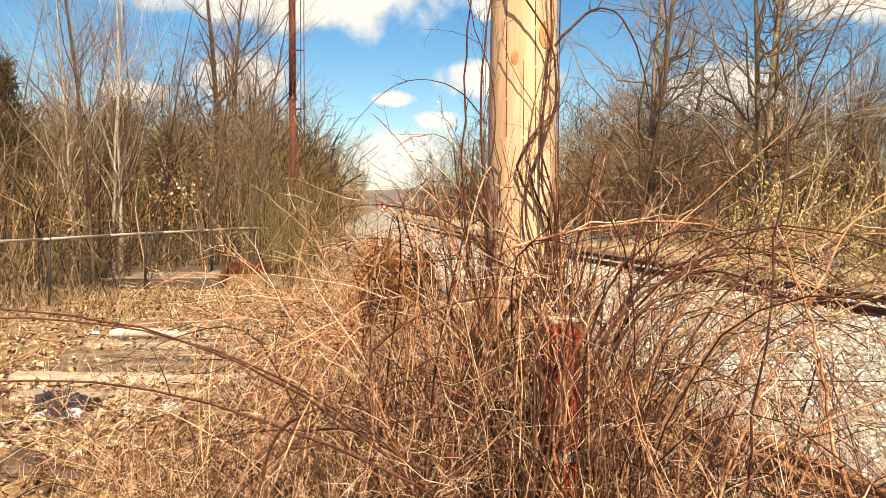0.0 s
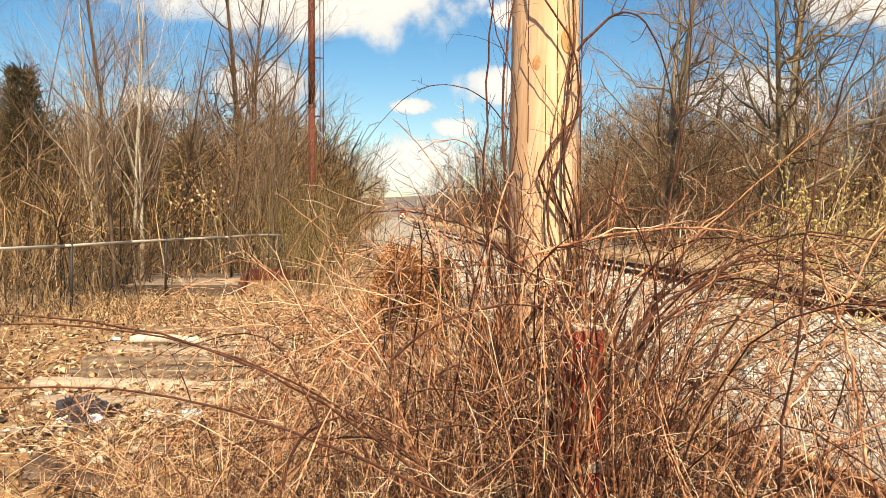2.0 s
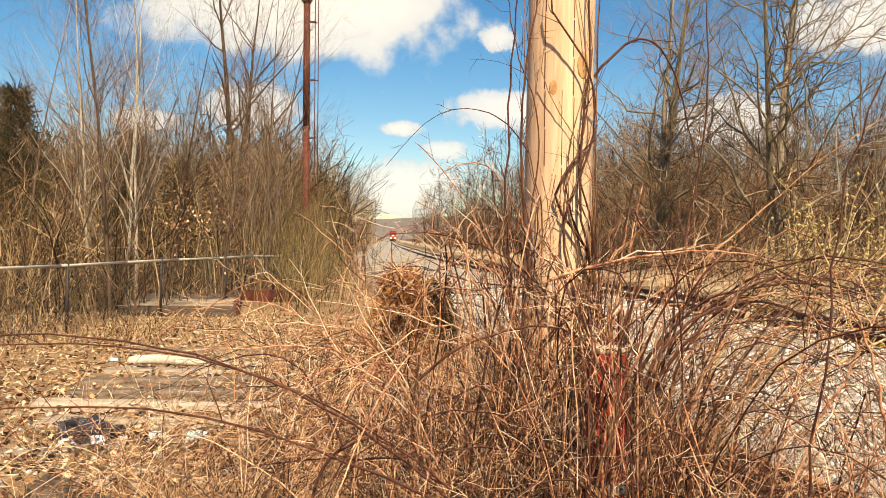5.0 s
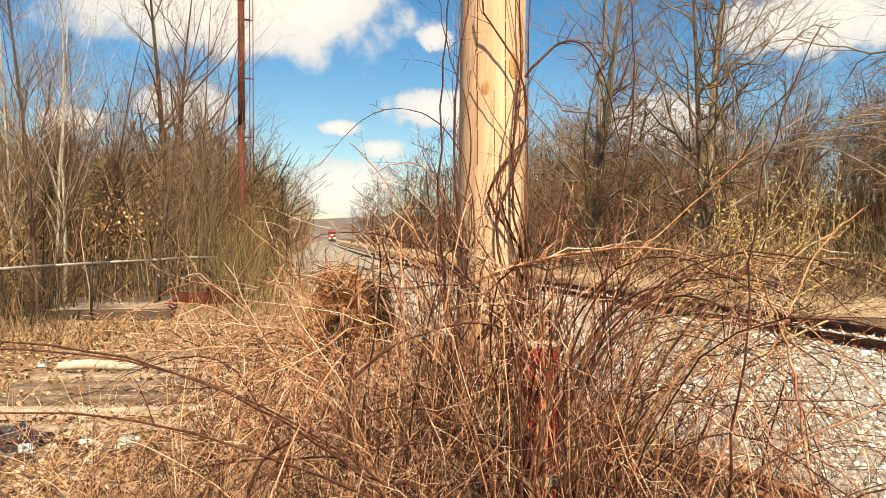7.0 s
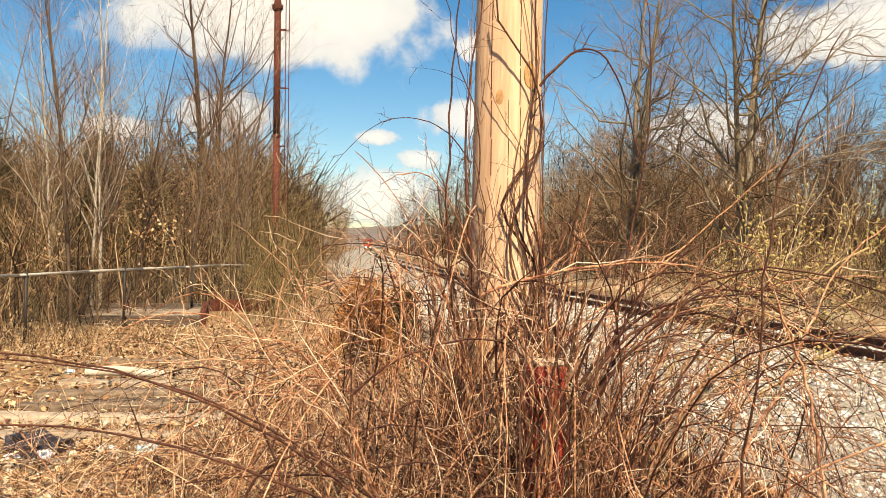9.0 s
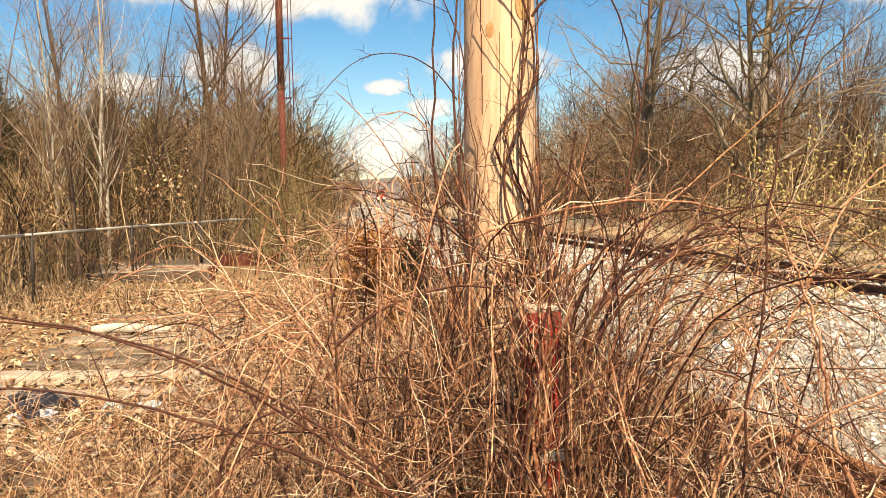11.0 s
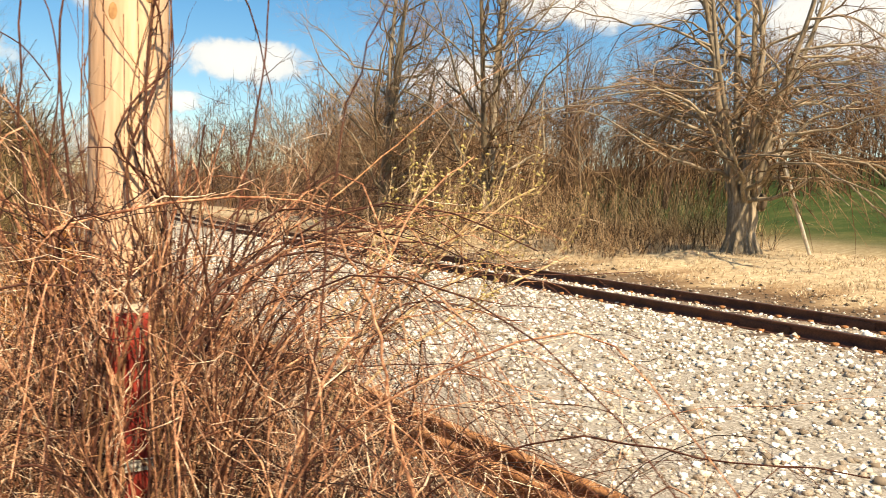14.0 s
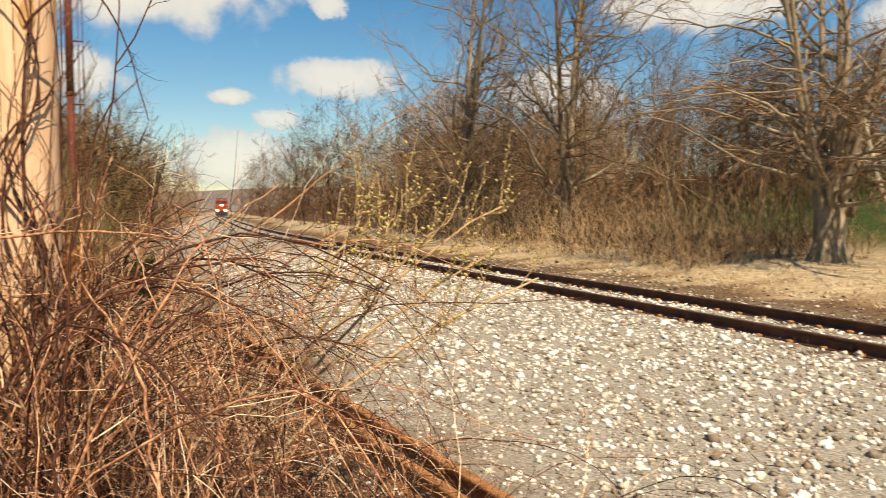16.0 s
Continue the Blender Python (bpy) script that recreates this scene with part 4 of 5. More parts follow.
def clinging_leaves():
    """Rust-brown dead leaves that still hang in the thicket behind the fence."""
    rng = np.random.default_rng(93)
    for cx, cy, cz, n in ((-3.6, 16.2, 1.5, 420), (-5.2, 15.0, 0.9, 300), (-8.4, 17.0, 1.3, 420), (-6.6, 16.0, 0.7, 260)):
        c = np.stack([rng.normal(cx, 0.28, n), rng.normal(cy, 0.3, n), np.abs(rng.normal(cz, 0.4, n)) + 0.1], -1)
        a, b = unit(rng.normal(0, 1, (n, 3))), unit(rng.normal(0, 1, (n, 3)))
        b = unit(np.cross(a, b))
        w = rng.uniform(0.02, 0.045, n)[:, None]
        v = np.stack([c - a * w, c + b * w * 0.55 + np.cross(a, b) * w * 0.2, c + a * w, c - b * w * 0.55 + np.cross(a, b) * w * 0.2], 1)
        i = 4 * np.arange(n)[:, None]
        me = mesh_from("clinging_leaves", v.reshape(-1, 3), None, np.concatenate([i + np.array([0, 1, 3]), i + np.array([1, 2, 3])]))
        me.materials.append(LEAF)
        tagged(new("clinging_leaves", me), "curled rust-brown dead leaves still on their twigs", "leaves", kind="stuff")


litter()
sticks()
clinging_leaves()


# ---- the pole and the bramble thicket ----
POLE_X, POLE_Y = 0.96, 4.20
BUSH_X, BUSH_Y = 0.96, 3.86


def build_pole():
    root = empty("utility_pole", pose(POLE_X, POLE_Y, 0.0))
    k, zs = 28, np.linspace(-0.6, 5.5, 60)
    th = np.arange(k) * 2 * math.pi / k
    r = 0.150 - 0.0035 * zs
    wob = 1 + 0.012 * np.sin(3 * th + 0.6)[None] + 0.008 * np.sin(7 * th[None] + 0.7 * zs[:, None])
    R = r[:, None] * wob
    v = np.stack([R * np.cos(th), R * np.sin(th), zs[:, None] + 0 * R], -1).reshape(-1, 3)
    idx = np.arange(len(zs) * k).reshape(-1, k)
    q = np.stack([idx[:-1], np.roll(idx[:-1], -1, 1), np.roll(idx[1:], -1, 1), idx[1:]], -1).reshape(-1, 4)
    me = mesh_from("shaft", v, q, smooth=True)
    me.materials.append(POLE)
    new("shaft", me).parent = root
    part("pole_top", cyl(bmesh.new(), (0, 0, 5.46), (0, 0, 5.53), 0.1305, 0.124, 28), BARE_TOP, root, "pale sawn end grain")
    for a, z, w in ((-1.05, 2.12, 0.03), (-1.95, 2.02, 0.018), (-0.9, 2.7, 0.024)):
        bm = bmesh.new()
        bmesh.ops.create_uvsphere(bm, u_segments=14, v_segments=8, radius=1.0)
        rr = 0.150 - 0.0035 * z
        bmesh.ops.transform(bm, verts=bm.verts, matrix=pose(rr * math.cos(a), rr * math.sin(a), z, 0, 0, math.degrees(a)) @ Matrix.Diagonal((0.0022, w, w * 1.9, 1)))
        part("knot", bm, KNOT, root, "darker orange knot", True)
    for a, z0, z1 in ((-1.35, 1.35, 3.2), (-1.7, 0.9, 1.9), (-2.2, 1.7, 3.6)):
        bm = bmesh.new()
        for z in np.arange(z0, z1, 0.16):
            rr = 0.1505 - 0.0035 * z
            aa = a + 0.03 * math.sin(5 * z)
            box(bm, -0.001, 0.001, -0.0016, 0.0016, z, z + 0.15)
            bmesh.ops.transform(bm, verts=bm.verts[-8:], matrix=pose(rr * math.cos(aa), rr * math.sin(aa), 0, 0, 0, math.degrees(aa)))
        part("drying_crack", bm, CANE_DARK, root, "fine dark drying crack")
    tagged(root, "pale new wooden utility pole wrapped in leafless vines", "utility pole")


build_pole()


def build_red_post():
    root = empty("marker_post", pose(0.960, 3.30, -0.035, 0.5, 0.0, 12))
    bm = bmesh.new()
    box(bm, -0.052, 0.052, -0.045, 0.045, -0.3, 1.07, 0.012)
    bmesh.ops.subdivide_edges(bm, edges=[e for e in bm.edges if abs(e.verts[0].co.z - e.verts[1].co.z) > 0.5], cuts=10)
    for v in bm.verts:
        v.co += Vector((noise.noise(v.co * 6) * 0.004, noise.noise(v.co * 6 + Vector((5, 1, 2))) * 0.004, 0))
        if v.co.z > 1.0:
            v.co.z += 0.03 * noise.noise(v.co * 30) - 0.2 * abs(v.co.x - 0.01)
    part("post", bm, RED, root)
    bm = box(bmesh.new(), -0.046, 0.046, -0.04, 0.04, 1.066, 1.085, 0.008)
    part("worn_top", bm, BARE_TOP, root, "bare splintered pale wood top")
    bm = box(bmesh.new(), -0.060, 0.060, -0.052, -0.047, 0.62, 0.655, 0.002)
    strap = part("strap", bm, GALV, root, "dull steel strap")
    for x in (-0.035, 0.035):
        part("nail", cyl(bmesh.new(), (x, -0.051, 0.637), (x, -0.056, 0.637), 0.005, k=8), STEEL_DARK, strap)
    tagged(root, "short weathered red-painted wooden post beside the pole", "post")


build_red_post()


def bezier(p0, p1, p2, N=14):
    s = np.linspace(0, 1, N)[:, None]
    return (1 - s) ** 2 * np.array(p0, float) + 2 * s * (1 - s) * np.array(p1, float) + s ** 2 * np.array(p2, float)


def clear_of_camera(paths):
    """Which paths stay well away from where the viewer stands."""
    q = paths.reshape(len(paths), -1, 3)
    s = np.linspace(0, 1, 12)
    ok = np.ones(len(q), bool)
    for e in np.stack([0.2 + 1.65 * s, 0.62 + 0.3 * s, 1.4 + 0 * s], -1):
        ok &= (np.linalg.norm((q - e) * np.array([1, 1, 0.7]), axis=-1) > 0.95).all(1)
    return ok


def canes(x, y, h, reach, heading, N, rng, droop=1.0, wig=0.034):
    """Arching canes from the ground: up, over, and down again."""
    n = len(x)
    s = np.linspace(0, 1, N)
    rise = h[:, None] * (1 - (1 - np.minimum(s / 0.62, 1.0)[None]) ** 2)
    fall = droop * (h * rng.uniform(0.0, 0.75, n))[:, None] * np.maximum(0, (s - 0.62) / 0.38)[None] ** 2
    out = reach[:, None] * s ** 1.25
    z = ground_z(x, y)[:, None] - 0.02 + rise - fall
    p = np.stack([x[:, None] + np.cos(heading)[:, None] * out, y[:, None] + np.sin(heading)[:, None] * out, z], -1)
    return p + wander((n,), N, rng) * wig * 2.2 + rng.normal(0, 0.004, (n, N, 3))


def thicket(name, n, xy, hmin, hmax, rmin, rmax, rad, material, label, seed, twigs=4, sub=2, droop=1.0, away=None, split=False, tl=0.42):
    rng = np.random.default_rng(seed)
    x, y = xy(n, rng)
    head = rng.uniform(0, 6.28, n) if away is None else np.arctan2(y - away[1], x - away[0]) + rng.normal(0, 0.9, n)
    p = canes(x, y, rng.uniform(hmin, hmax, n), rng.uniform(rmin, rmax, n), head, 14, rng, droop)
    p = p[clear_of_camera(p)]
    r = rng.uniform(rad * 0.45, rad * 1.2, len(p))[:, None] * (1 - 0.6 * np.linspace(0, 1, 14))
    T, TR = branch_off(p, r, twigs, 0.1, 1.0, tl, 0.3, 0.6, 0.0, 6, 0.7, 0.62, 0.05, rng)
    ok = clear_of_camera(T)
    T, TR = T[ok], TR[ok]
    U, UR = branch_off(T, TR, sub, 0.1, 1.0, 0.12, 0.2, 0.8, 0.0, 3, 0.55, 0.7, 0.05, rng)
    ok = clear_of_camera(U)
    fine = [(T, TR, 3), (U[ok], UR[ok], 3)]
    if not split:
        return tagged(stems(name, [(p, r, 5)] + fine, material), label, "brambles", kind="stuff")
    root = empty(name, label=label, category="brambles")
    for k in range(len(p)):
        stems("cane", [(p[k:k + 1], r[k:k + 1], 5)], material, root)
    tagged(stems("twig_tangle", fine, material, root), kind="stuff")


def near_pole(sx, sy, cx=BUSH_X, cy=BUSH_Y):
    return lambda n, rng: (cx + rng.normal(0, sx, n), cy + rng.normal(0, sy, n))


def over(x0, x1, y0, y1):
    return lambda n, rng: (rng.uniform(x0, x1, n), rng.uniform(y0, y1, n))


thicket("bramble_bush", 165, near_pole(0.30, 0.25), 0.6, 1.45, 0.35, 1.3, 0.004, CANE, "dense leafless bramble canes round the pole", 101, 6, 3, away=(BUSH_X, BUSH_Y), split=True)
thicket("bramble_bush", 60, near_pole(0.6, 0.45, 1.1, 3.9), 0.5, 1.2, 0.5, 1.7, 0.0036, CANE, "tangled tan and reddish bramble canes", 102, 6, 3, split=True)
thicket("bramble_bush", 60, near_pole(0.4, 0.4, 1.15, 3.85), 0.6, 1.4, 0.6, 1.5, 0.0045, CANE_DARK, "dark arching bramble canes beside the pole", 103, 6, 3, split=True)
thicket("bramble_bush", 16, near_pole(0.16, 0.3, 1.12, 3.75), 0.8, 1.4, 0.9, 2.0, 0.0045, CANE, "long pale canes arched towards the bank", 110, 7, 3, droop=1.2, away=(0.5, 3.8), split=True)
thicket("bramble_bush", 18, near_pole(0.16, 0.3, 1.12, 3.75), 0.8, 1.45, 0.8, 1.9, 0.005, CANE_DARK, "long dark canes arched towards the bank", 111, 7, 3, droop=1.2, away=(0.5, 3.8), split=True)
thicket("bramble_thicket", 200, over(-0.4, 1.1, 3.0, 5.2), 0.25, 0.85, 0.2, 0.8, 0.0023, STRAW_TWIG, "fine dry tan brush among the brambles", 104, 8, 3)
thicket("bramble_thicket", 65, over(-0.3, 1.7, 2.7, 5.2), 0.25, 0.75, 0.3, 0.9, 0.0036, CANE_DARK, "dark dead stems under the brambles", 109, 7, 3)
thicket("bramble_thicket", 130, over(1.0, 2.45, 2.6, 6.0), 0.12, 0.5, 0.3, 0.9, 0.0033, CANE, "low bramble canes creeping over the ballast edge", 105, 6, 3)
thicket("bramble_thicket", 150, over(-1.0, 1.6, 5.2, 11.0), 0.12, 0.5, 0.15, 0.6, 0.0028, STRAW_TWIG, "reddish-tan dry brush behind the brambles", 106, 7, 2, tl=0.3)
thicket("bramble_thicket", 100, over(-1.0, 0.6, 2.5, 4.6), 0.2, 0.6, 0.3, 0.9, 0.0021, STRAW_TWIG, "thin dry stems leaning over leaf litter", 107, 7, 3)
thicket("bramble_thicket", 42, over(1.5, 3.3, 2.9, 5.4), 0.3, 0.85, 0.7, 1.7, 0.0034, CANE, "sparse long canes over pale ballast", 108, 6, 3)
thicket("bramble_thicket", 80, over(1.5, 2.9, 2.4, 4.6), 0.08, 0.4, 0.3, 0.9, 0.003, CANE_DARK, "dark low stems tangled over the old rail", 113, 7, 3)
thicket("bramble_thicket", 55, over(1.5, 3.0, 2.9, 5.2), 0.25, 0.75, 0.6, 1.5, 0.0034, CANE_DARK, "sparse dark canes over the edge of the ballast", 114, 7, 3)
thicket("bramble_thicket", 80, over(-2.0, -0.3, 2.6, 5.6), 0.08, 0.38, 0.3, 0.9, 0.002, STRAW_TWIG, "thin low stems straggling over the leafy path", 112, 6, 3)


def climbing_vines():
    """Woody vines that climb the pole, each a thing of its own."""
    rng = np.random.default_rng(55)
    for k in range(25):
        z1 = rng.uniform(1.7, 3.4) if k < 18 else rng.uniform(0.9, 1.7)
        N = 26
        s = np.linspace(0, 1, N)
        a0 = rng.uniform(-2.9, -0.2) if k < 23 else rng.uniform(0, 3)
        a = a0 + rng.uniform(-2.2, 2.2) * s + rng.uniform(0.2, 0.6) * np.sin(rng.uniform(7, 18) * s + rng.uniform(0, 6)) + np.cumsum(rng.normal(0, 0.05, N))
        z = -0.02 + z1 * s
        rr = 0.158 - 0.0035 * z + 0.16 * np.exp(-z * rng.uniform(2.0, 5.0)) + np.abs(np.cumsum(rng.normal(0, 0.0035, N))) + (0.12 * np.maximum(0, s - 0.8) if k % 3 == 0 else 0)
        p = np.stack([POLE_X + rr * np.cos(a), POLE_Y + rr * np.sin(a), z], -1)[None]
        r = ((rng.uniform(0.006, 0.009) if k % 4 == 0 else rng.uniform(0.002, 0.0045)) * (1 - 0.5 * s))[None]
        T, TR = branch_off(p, r, 6, 0.2, 1.0, 0.22, 0.2, 0.5, 0.2, 6, 0.7, 0.5, 0.05, rng)
        ob = stems("climbing_vine", [(p, r, 6)], VINE if k % 2 else CANE_DARK)
        tagged(stems("twig_tangle", [(T, TR, 4)], VINE if k % 2 else CANE_DARK, ob), kind="stuff")
        tagged(ob, "leafless woody vine climbing the pale pole", "vine", "vines on the pole")


climbing_vines()


def foot_vines():
    """Stems that stand thickly round the foot of the pole and the red post."""
    rng = np.random.default_rng(56)
    N = 14
    s = np.linspace(0, 1, N)
    for k in range(100):
        front = k % 3 == 0
        cx, cy, r0 = (0.955, 3.28, 0.07) if front else (POLE_X, POLE_Y, 0.17)
        z1 = rng.uniform(0.8, 1.3) if front else rng.uniform(0.9, 1.75)
        a = (rng.normal(-1.6, 0.45) if front else rng.uniform(-3.0, -0.1)) + rng.normal(0, 0.4) * s + 0.25 * np.sin(rng.uniform(3, 9) * s + rng.uniform(0, 6))
        rr = r0 + rng.uniform(0.0, 0.07) + (0.15 * (1 - s) ** 2 + rng.uniform(0, 0.22) * np.maximum(0, s - 0.6) ** 1.5 * 3) + np.abs(np.cumsum(rng.normal(0, 0.008, N)))
        p = np.stack([cx + rr * np.cos(a), cy + rr * np.sin(a), -0.03 + z1 * s], -1)[None]
        r = (rng.uniform(0.0025, 0.0075) * (1 - 0.5 * s))[None]
        mat = (VINE, CANE, CANE_DARK, CANE)[k % 4]
        ob = stems("climbing_vine", [(p, r, 6)], mat)
        T, TR = branch_off(p, r, 7, 0.2, 1.0, 0.2, 0.2, 0.8, 0.1, 5, 0.7, 0.5, 0.07, rng)
        tagged(stems("twig_tangle", [(T, TR, 3)], mat, ob), kind="stuff")
        tagged(ob, "leafless stem standing against the foot of the pole", "vine", "vines on the pole")


foot_vines()


def hero_cane(p0, p1, p2, r, material, seed, label, twigs=8, tl=0.16, bend=0.008):
    rng = np.random.default_rng(seed)
    p = bezier(p0, p1, p2, 22)
    p += wander((), 22, rng) * bend * 2.5 + rng.normal(0, bend * 0.3, (22, 3))
    s = np.linspace(0, 1, 22)
    p, rr = p[None], (r * (1 - 0.65 * s))[None]
    ob = tagged(stems("bramble_cane", [(p, rr, 6)], material), label, "bramble cane", "long arching canes")
    T, TR = branch_off(p, rr, twigs, 0.2, 1.0, tl, 0.2, 0.8, 0.05, 5, 0.7, 0.55, 0.05, rng)
    U, UR = branch_off(T, TR, 2, 0.2, 1.0, tl * 0.4, 0.2, 0.8, 0.05, 4, 0.7, 0.7, 0.06, rng)
    tagged(stems("twig_tangle", [(T, TR, 4), (U, UR, 3)], material, ob), kind="stuff")


def hero_canes():
    # long canes bowed over the open ground
    hero_cane((0.75, 3.2, 0.3), (-0.05, 2.9, 1.35), (-1.3, 3.0, 0.98), 0.0045, CANE_DARK, 1, "long brown cane bowed over open ground", 6)
    hero_cane((0.7, 3.1, 0.35), (-0.1, 2.85, 1.30), (-1.2, 2.9, 1.0), 0.005, CANE_DARK, 2, "long dark cane bowed over open ground", 6)
    hero_cane((0.65, 3.0, 0.5), (-0.1, 2.8, 1.12), (-1.1, 2.85, 0.88), 0.005, CANE_DARK, 3, "dark cane arched low over litter", 7)
    hero_cane((0.45, 4.2, 0.35), (-0.35, 4.2, 1.62), (-0.9, 4.2, 0.72), 0.005, CANE, 4, "tan cane in a round arch", 4)
    hero_cane((0.06, 3.0, 0.05), (0.0, 3.0, 0.95), (0.27, 3.0, 0.78), 0.007, CANE_DARK, 5, "dark hooked cane stump", 2)
    # thin arcs against the sky, left of the pole
    hero_cane((0.74, 3.6, 1.70), (0.52, 3.6, 2.05), (0.23, 3.6, 1.66), 0.0025, CANE_DARK, 6, "thin wiry vine tip arched against the sky", 3, 0.08, 0.003)
    hero_cane((0.78, 3.7, 1.35), (0.62, 3.6, 1.80), (0.46, 3.65, 1.66), 0.004, CANE, 7, "vine tip curling away from the pole", 5)
    hero_cane((0.80, 3.5, 1.2), (0.56, 3.5, 1.46), (0.20, 3.6, 1.36), 0.004, CANE_DARK, 8, "vine curling away from the pole", 6)
    hero_cane((0.80, 3.9, 1.2), (0.68, 3.9, 2.0), (0.84, 3.9, 2.7), 0.006, CANE_DARK, 9, "dark vine standing off the pole", 5)
    hero_cane((0.72, 3.6, 0.9), (0.66, 3.6, 1.5), (0.34, 3.65, 1.72), 0.004, CANE, 20, "tan shoot leaning off the pole", 6)
    hero_cane((0.70, 3.7, 0.9), (0.60, 3.7, 1.35), (0.28, 3.8, 1.55), 0.004, CANE, 21, "tan shoot leaning off the pole", 6)
    hero_cane((0.74, 3.60, 1.0), (0.64, 3.60, 1.65), (0.73, 3.62, 2.6), 0.0055, CANE_DARK, 26, "dark vine hanging free beside the pole", 5, 0.2, 0.012)
    hero_cane((0.78, 3.55, 1.1), (0.82, 3.55, 1.6), (0.70, 3.60, 2.35), 0.004, CANE_DARK, 27, "thin dark vine hanging free beside the pole", 6, 0.22, 0.012)
    # right of the pole
    hero_cane((1.05, 3.95, 2.05), (1.30, 3.9, 2.45), (1.46, 3.9, 1.75), 0.006, CANE_DARK, 10, "dark vine looped out from the pole", 7)
    hero_cane((1.28, 3.6, 1.1), (1.38, 3.6, 1.7), (1.36, 3.7, 2.4), 0.005, CANE_DARK, 11, "dark cane rising beside the pole", 8)
    hero_cane((1.00, 3.35, 0.65), (1.24, 3.4, 1.55), (2.17, 3.5, 0.87), 0.007, CANE_DARK, 12, "thick dark cane arched over the bank", 14, 0.3)
    hero_cane((1.05, 3.40, 0.75), (1.5, 3.45, 1.55), (2.0, 3.6, 1.10), 0.007, CANE_DARK, 13, "thick dark cane arched over the bank", 16, 0.3)
    hero_cane((1.1, 3.5, 0.6), (1.4, 3.5, 1.30), (1.75, 3.6, 1.42), 0.006, CANE_DARK, 14, "dark cane with many side shoots", 14, 0.28)
    hero_cane((1.1, 3.5, 0.9), (1.45, 3.5, 1.42), (1.9, 3.55, 1.2), 0.006, CANE_DARK, 22, "dark cane with many side shoots", 14, 0.22)
    hero_cane((1.2, 4.6, 0.9), (1.95, 4.8, 1.45), (2.95, 4.9, 2.12), 0.0055, STRAW_TWIG, 15, "long pale shoot reaching over the bank", 10, 0.35)
    hero_cane((1.1, 3.6, 0.5), (1.9, 3.8, 1.2), (2.7, 4.1, 0.75), 0.005, CANE, 16, "tan cane arched over ballast", 10, 0.25)
    hero_cane((1.4, 3.4, 0.3), (2.0, 3.5, 0.95), (2.9, 3.9, 0.35), 0.004, CANE, 17, "tan cane arched over ballast", 9, 0.2)
    hero_cane((0.75, 3.3, 1.25), (1.15, 3.3, 1.50), (1.75, 3.5, 1.30), 0.006, CANE, 18, "tan cane lying across the pole", 9, 0.25)
    hero_cane((0.35, 3.2, 0.95), (0.75, 3.2, 1.35), (1.05, 3.3, 0.75), 0.005, CANE_DARK, 19, "dark cane crossing before the pole", 5)
    # shoots close to the path, seen when the line opens up
    hero_cane((1.30, 2.75, 0.1), (1.40, 2.75, 1.45), (1.80, 2.75, 1.86), 0.0045, CANE_DARK, 23, "knotty dark shoot near the path", 8, 0.12, 0.016)
    hero_cane((1.66, 2.7, 0.1), (1.58, 2.7, 0.9), (1.42, 2.7, 1.30), 0.007, CANE, 24, "thick pale knotty cane near the path", 8, 0.15, 0.016)
    hero_cane((1.25, 2.8, 0.4), (1.50, 2.8, 1.25), (1.72, 2.9, 1.55), 0.005, CANE, 25, "pale forked cane near the path", 10, 0.15, 0.016)


hero_canes()


def bud_bush():
    """A young bush by the ballast with yellow-green buds."""
    rng = np.random.default_rng(88)
    n = 7
    e = np.linspace(0, 1, 10)
    x, y = 1.75 + 0.05 * rng.normal(0, 1, n), 4.9 + rng.normal(0, 0.1, n)
    reach, h = np.array([1.45, 1.25, 1.05, 0.85, 0.6, 0.5, 1.6]), np.array([1.6, 1.4, 1.5, 1.55, 1.6, 1.45, 1.25])
    p = np.stack([x[:, None] + reach[:, None] * e, y[:, None] + rng.normal(0, 0.15, n)[:, None] * e, -0.18 + h[:, None] * e ** 0.5], -1)
    p[:, 1:] += np.cumsum(rng.normal(0, 0.014, (n, 9, 3)), axis=1)
    r = 0.011 * (1 - 0.5 * e) * np.ones((n, 1))
    T, TR = branch_off(p, r, 8, 0.35, 1.0, 0.34, 0.3, 0.6, 0.75, 7, 0.5, 0.6, 0.03, rng)
    U, UR = branch_off(T, TR, 3, 0.1, 1.0, 0.12, 0.2, 0.8, 0.5, 4, 0.5, 0.75, 0.04, rng)
    root = empty("budding_bush")
    tagged(stems("twig_growth", [(p, r, 6), (T, TR, 5), (U, UR, 4)], BUD_TWIG, root), kind="stuff")
    both = np.concatenate([T[:, 2:].reshape(-1, 3), U[:, 1:].reshape(-1, 3)])
    both = both[rng.random(len(both)) < 0.8] + rng.normal(0, 0.004, (1, 3))
    m = len(both)
    d = unit(rng.normal(0, 1, (m, 3)) + np.array([0, 0, 0.8]))
    q = np.linspace(0, 1, 4)
    bp = both[:, None] + d[:, None] * (q * 0.022)[:, None]
    tagged(stems("bud_growth", [(bp, np.array([0.002, 0.0065, 0.006, 0.001]) * rng.uniform(0.7, 1.3, (m, 1)), 4)], BUD, root, "yellow-green opening buds"), kind="stuff")
    tagged(root, "young bush with yellow-green buds by the ballast", "bush")


bud_bush()


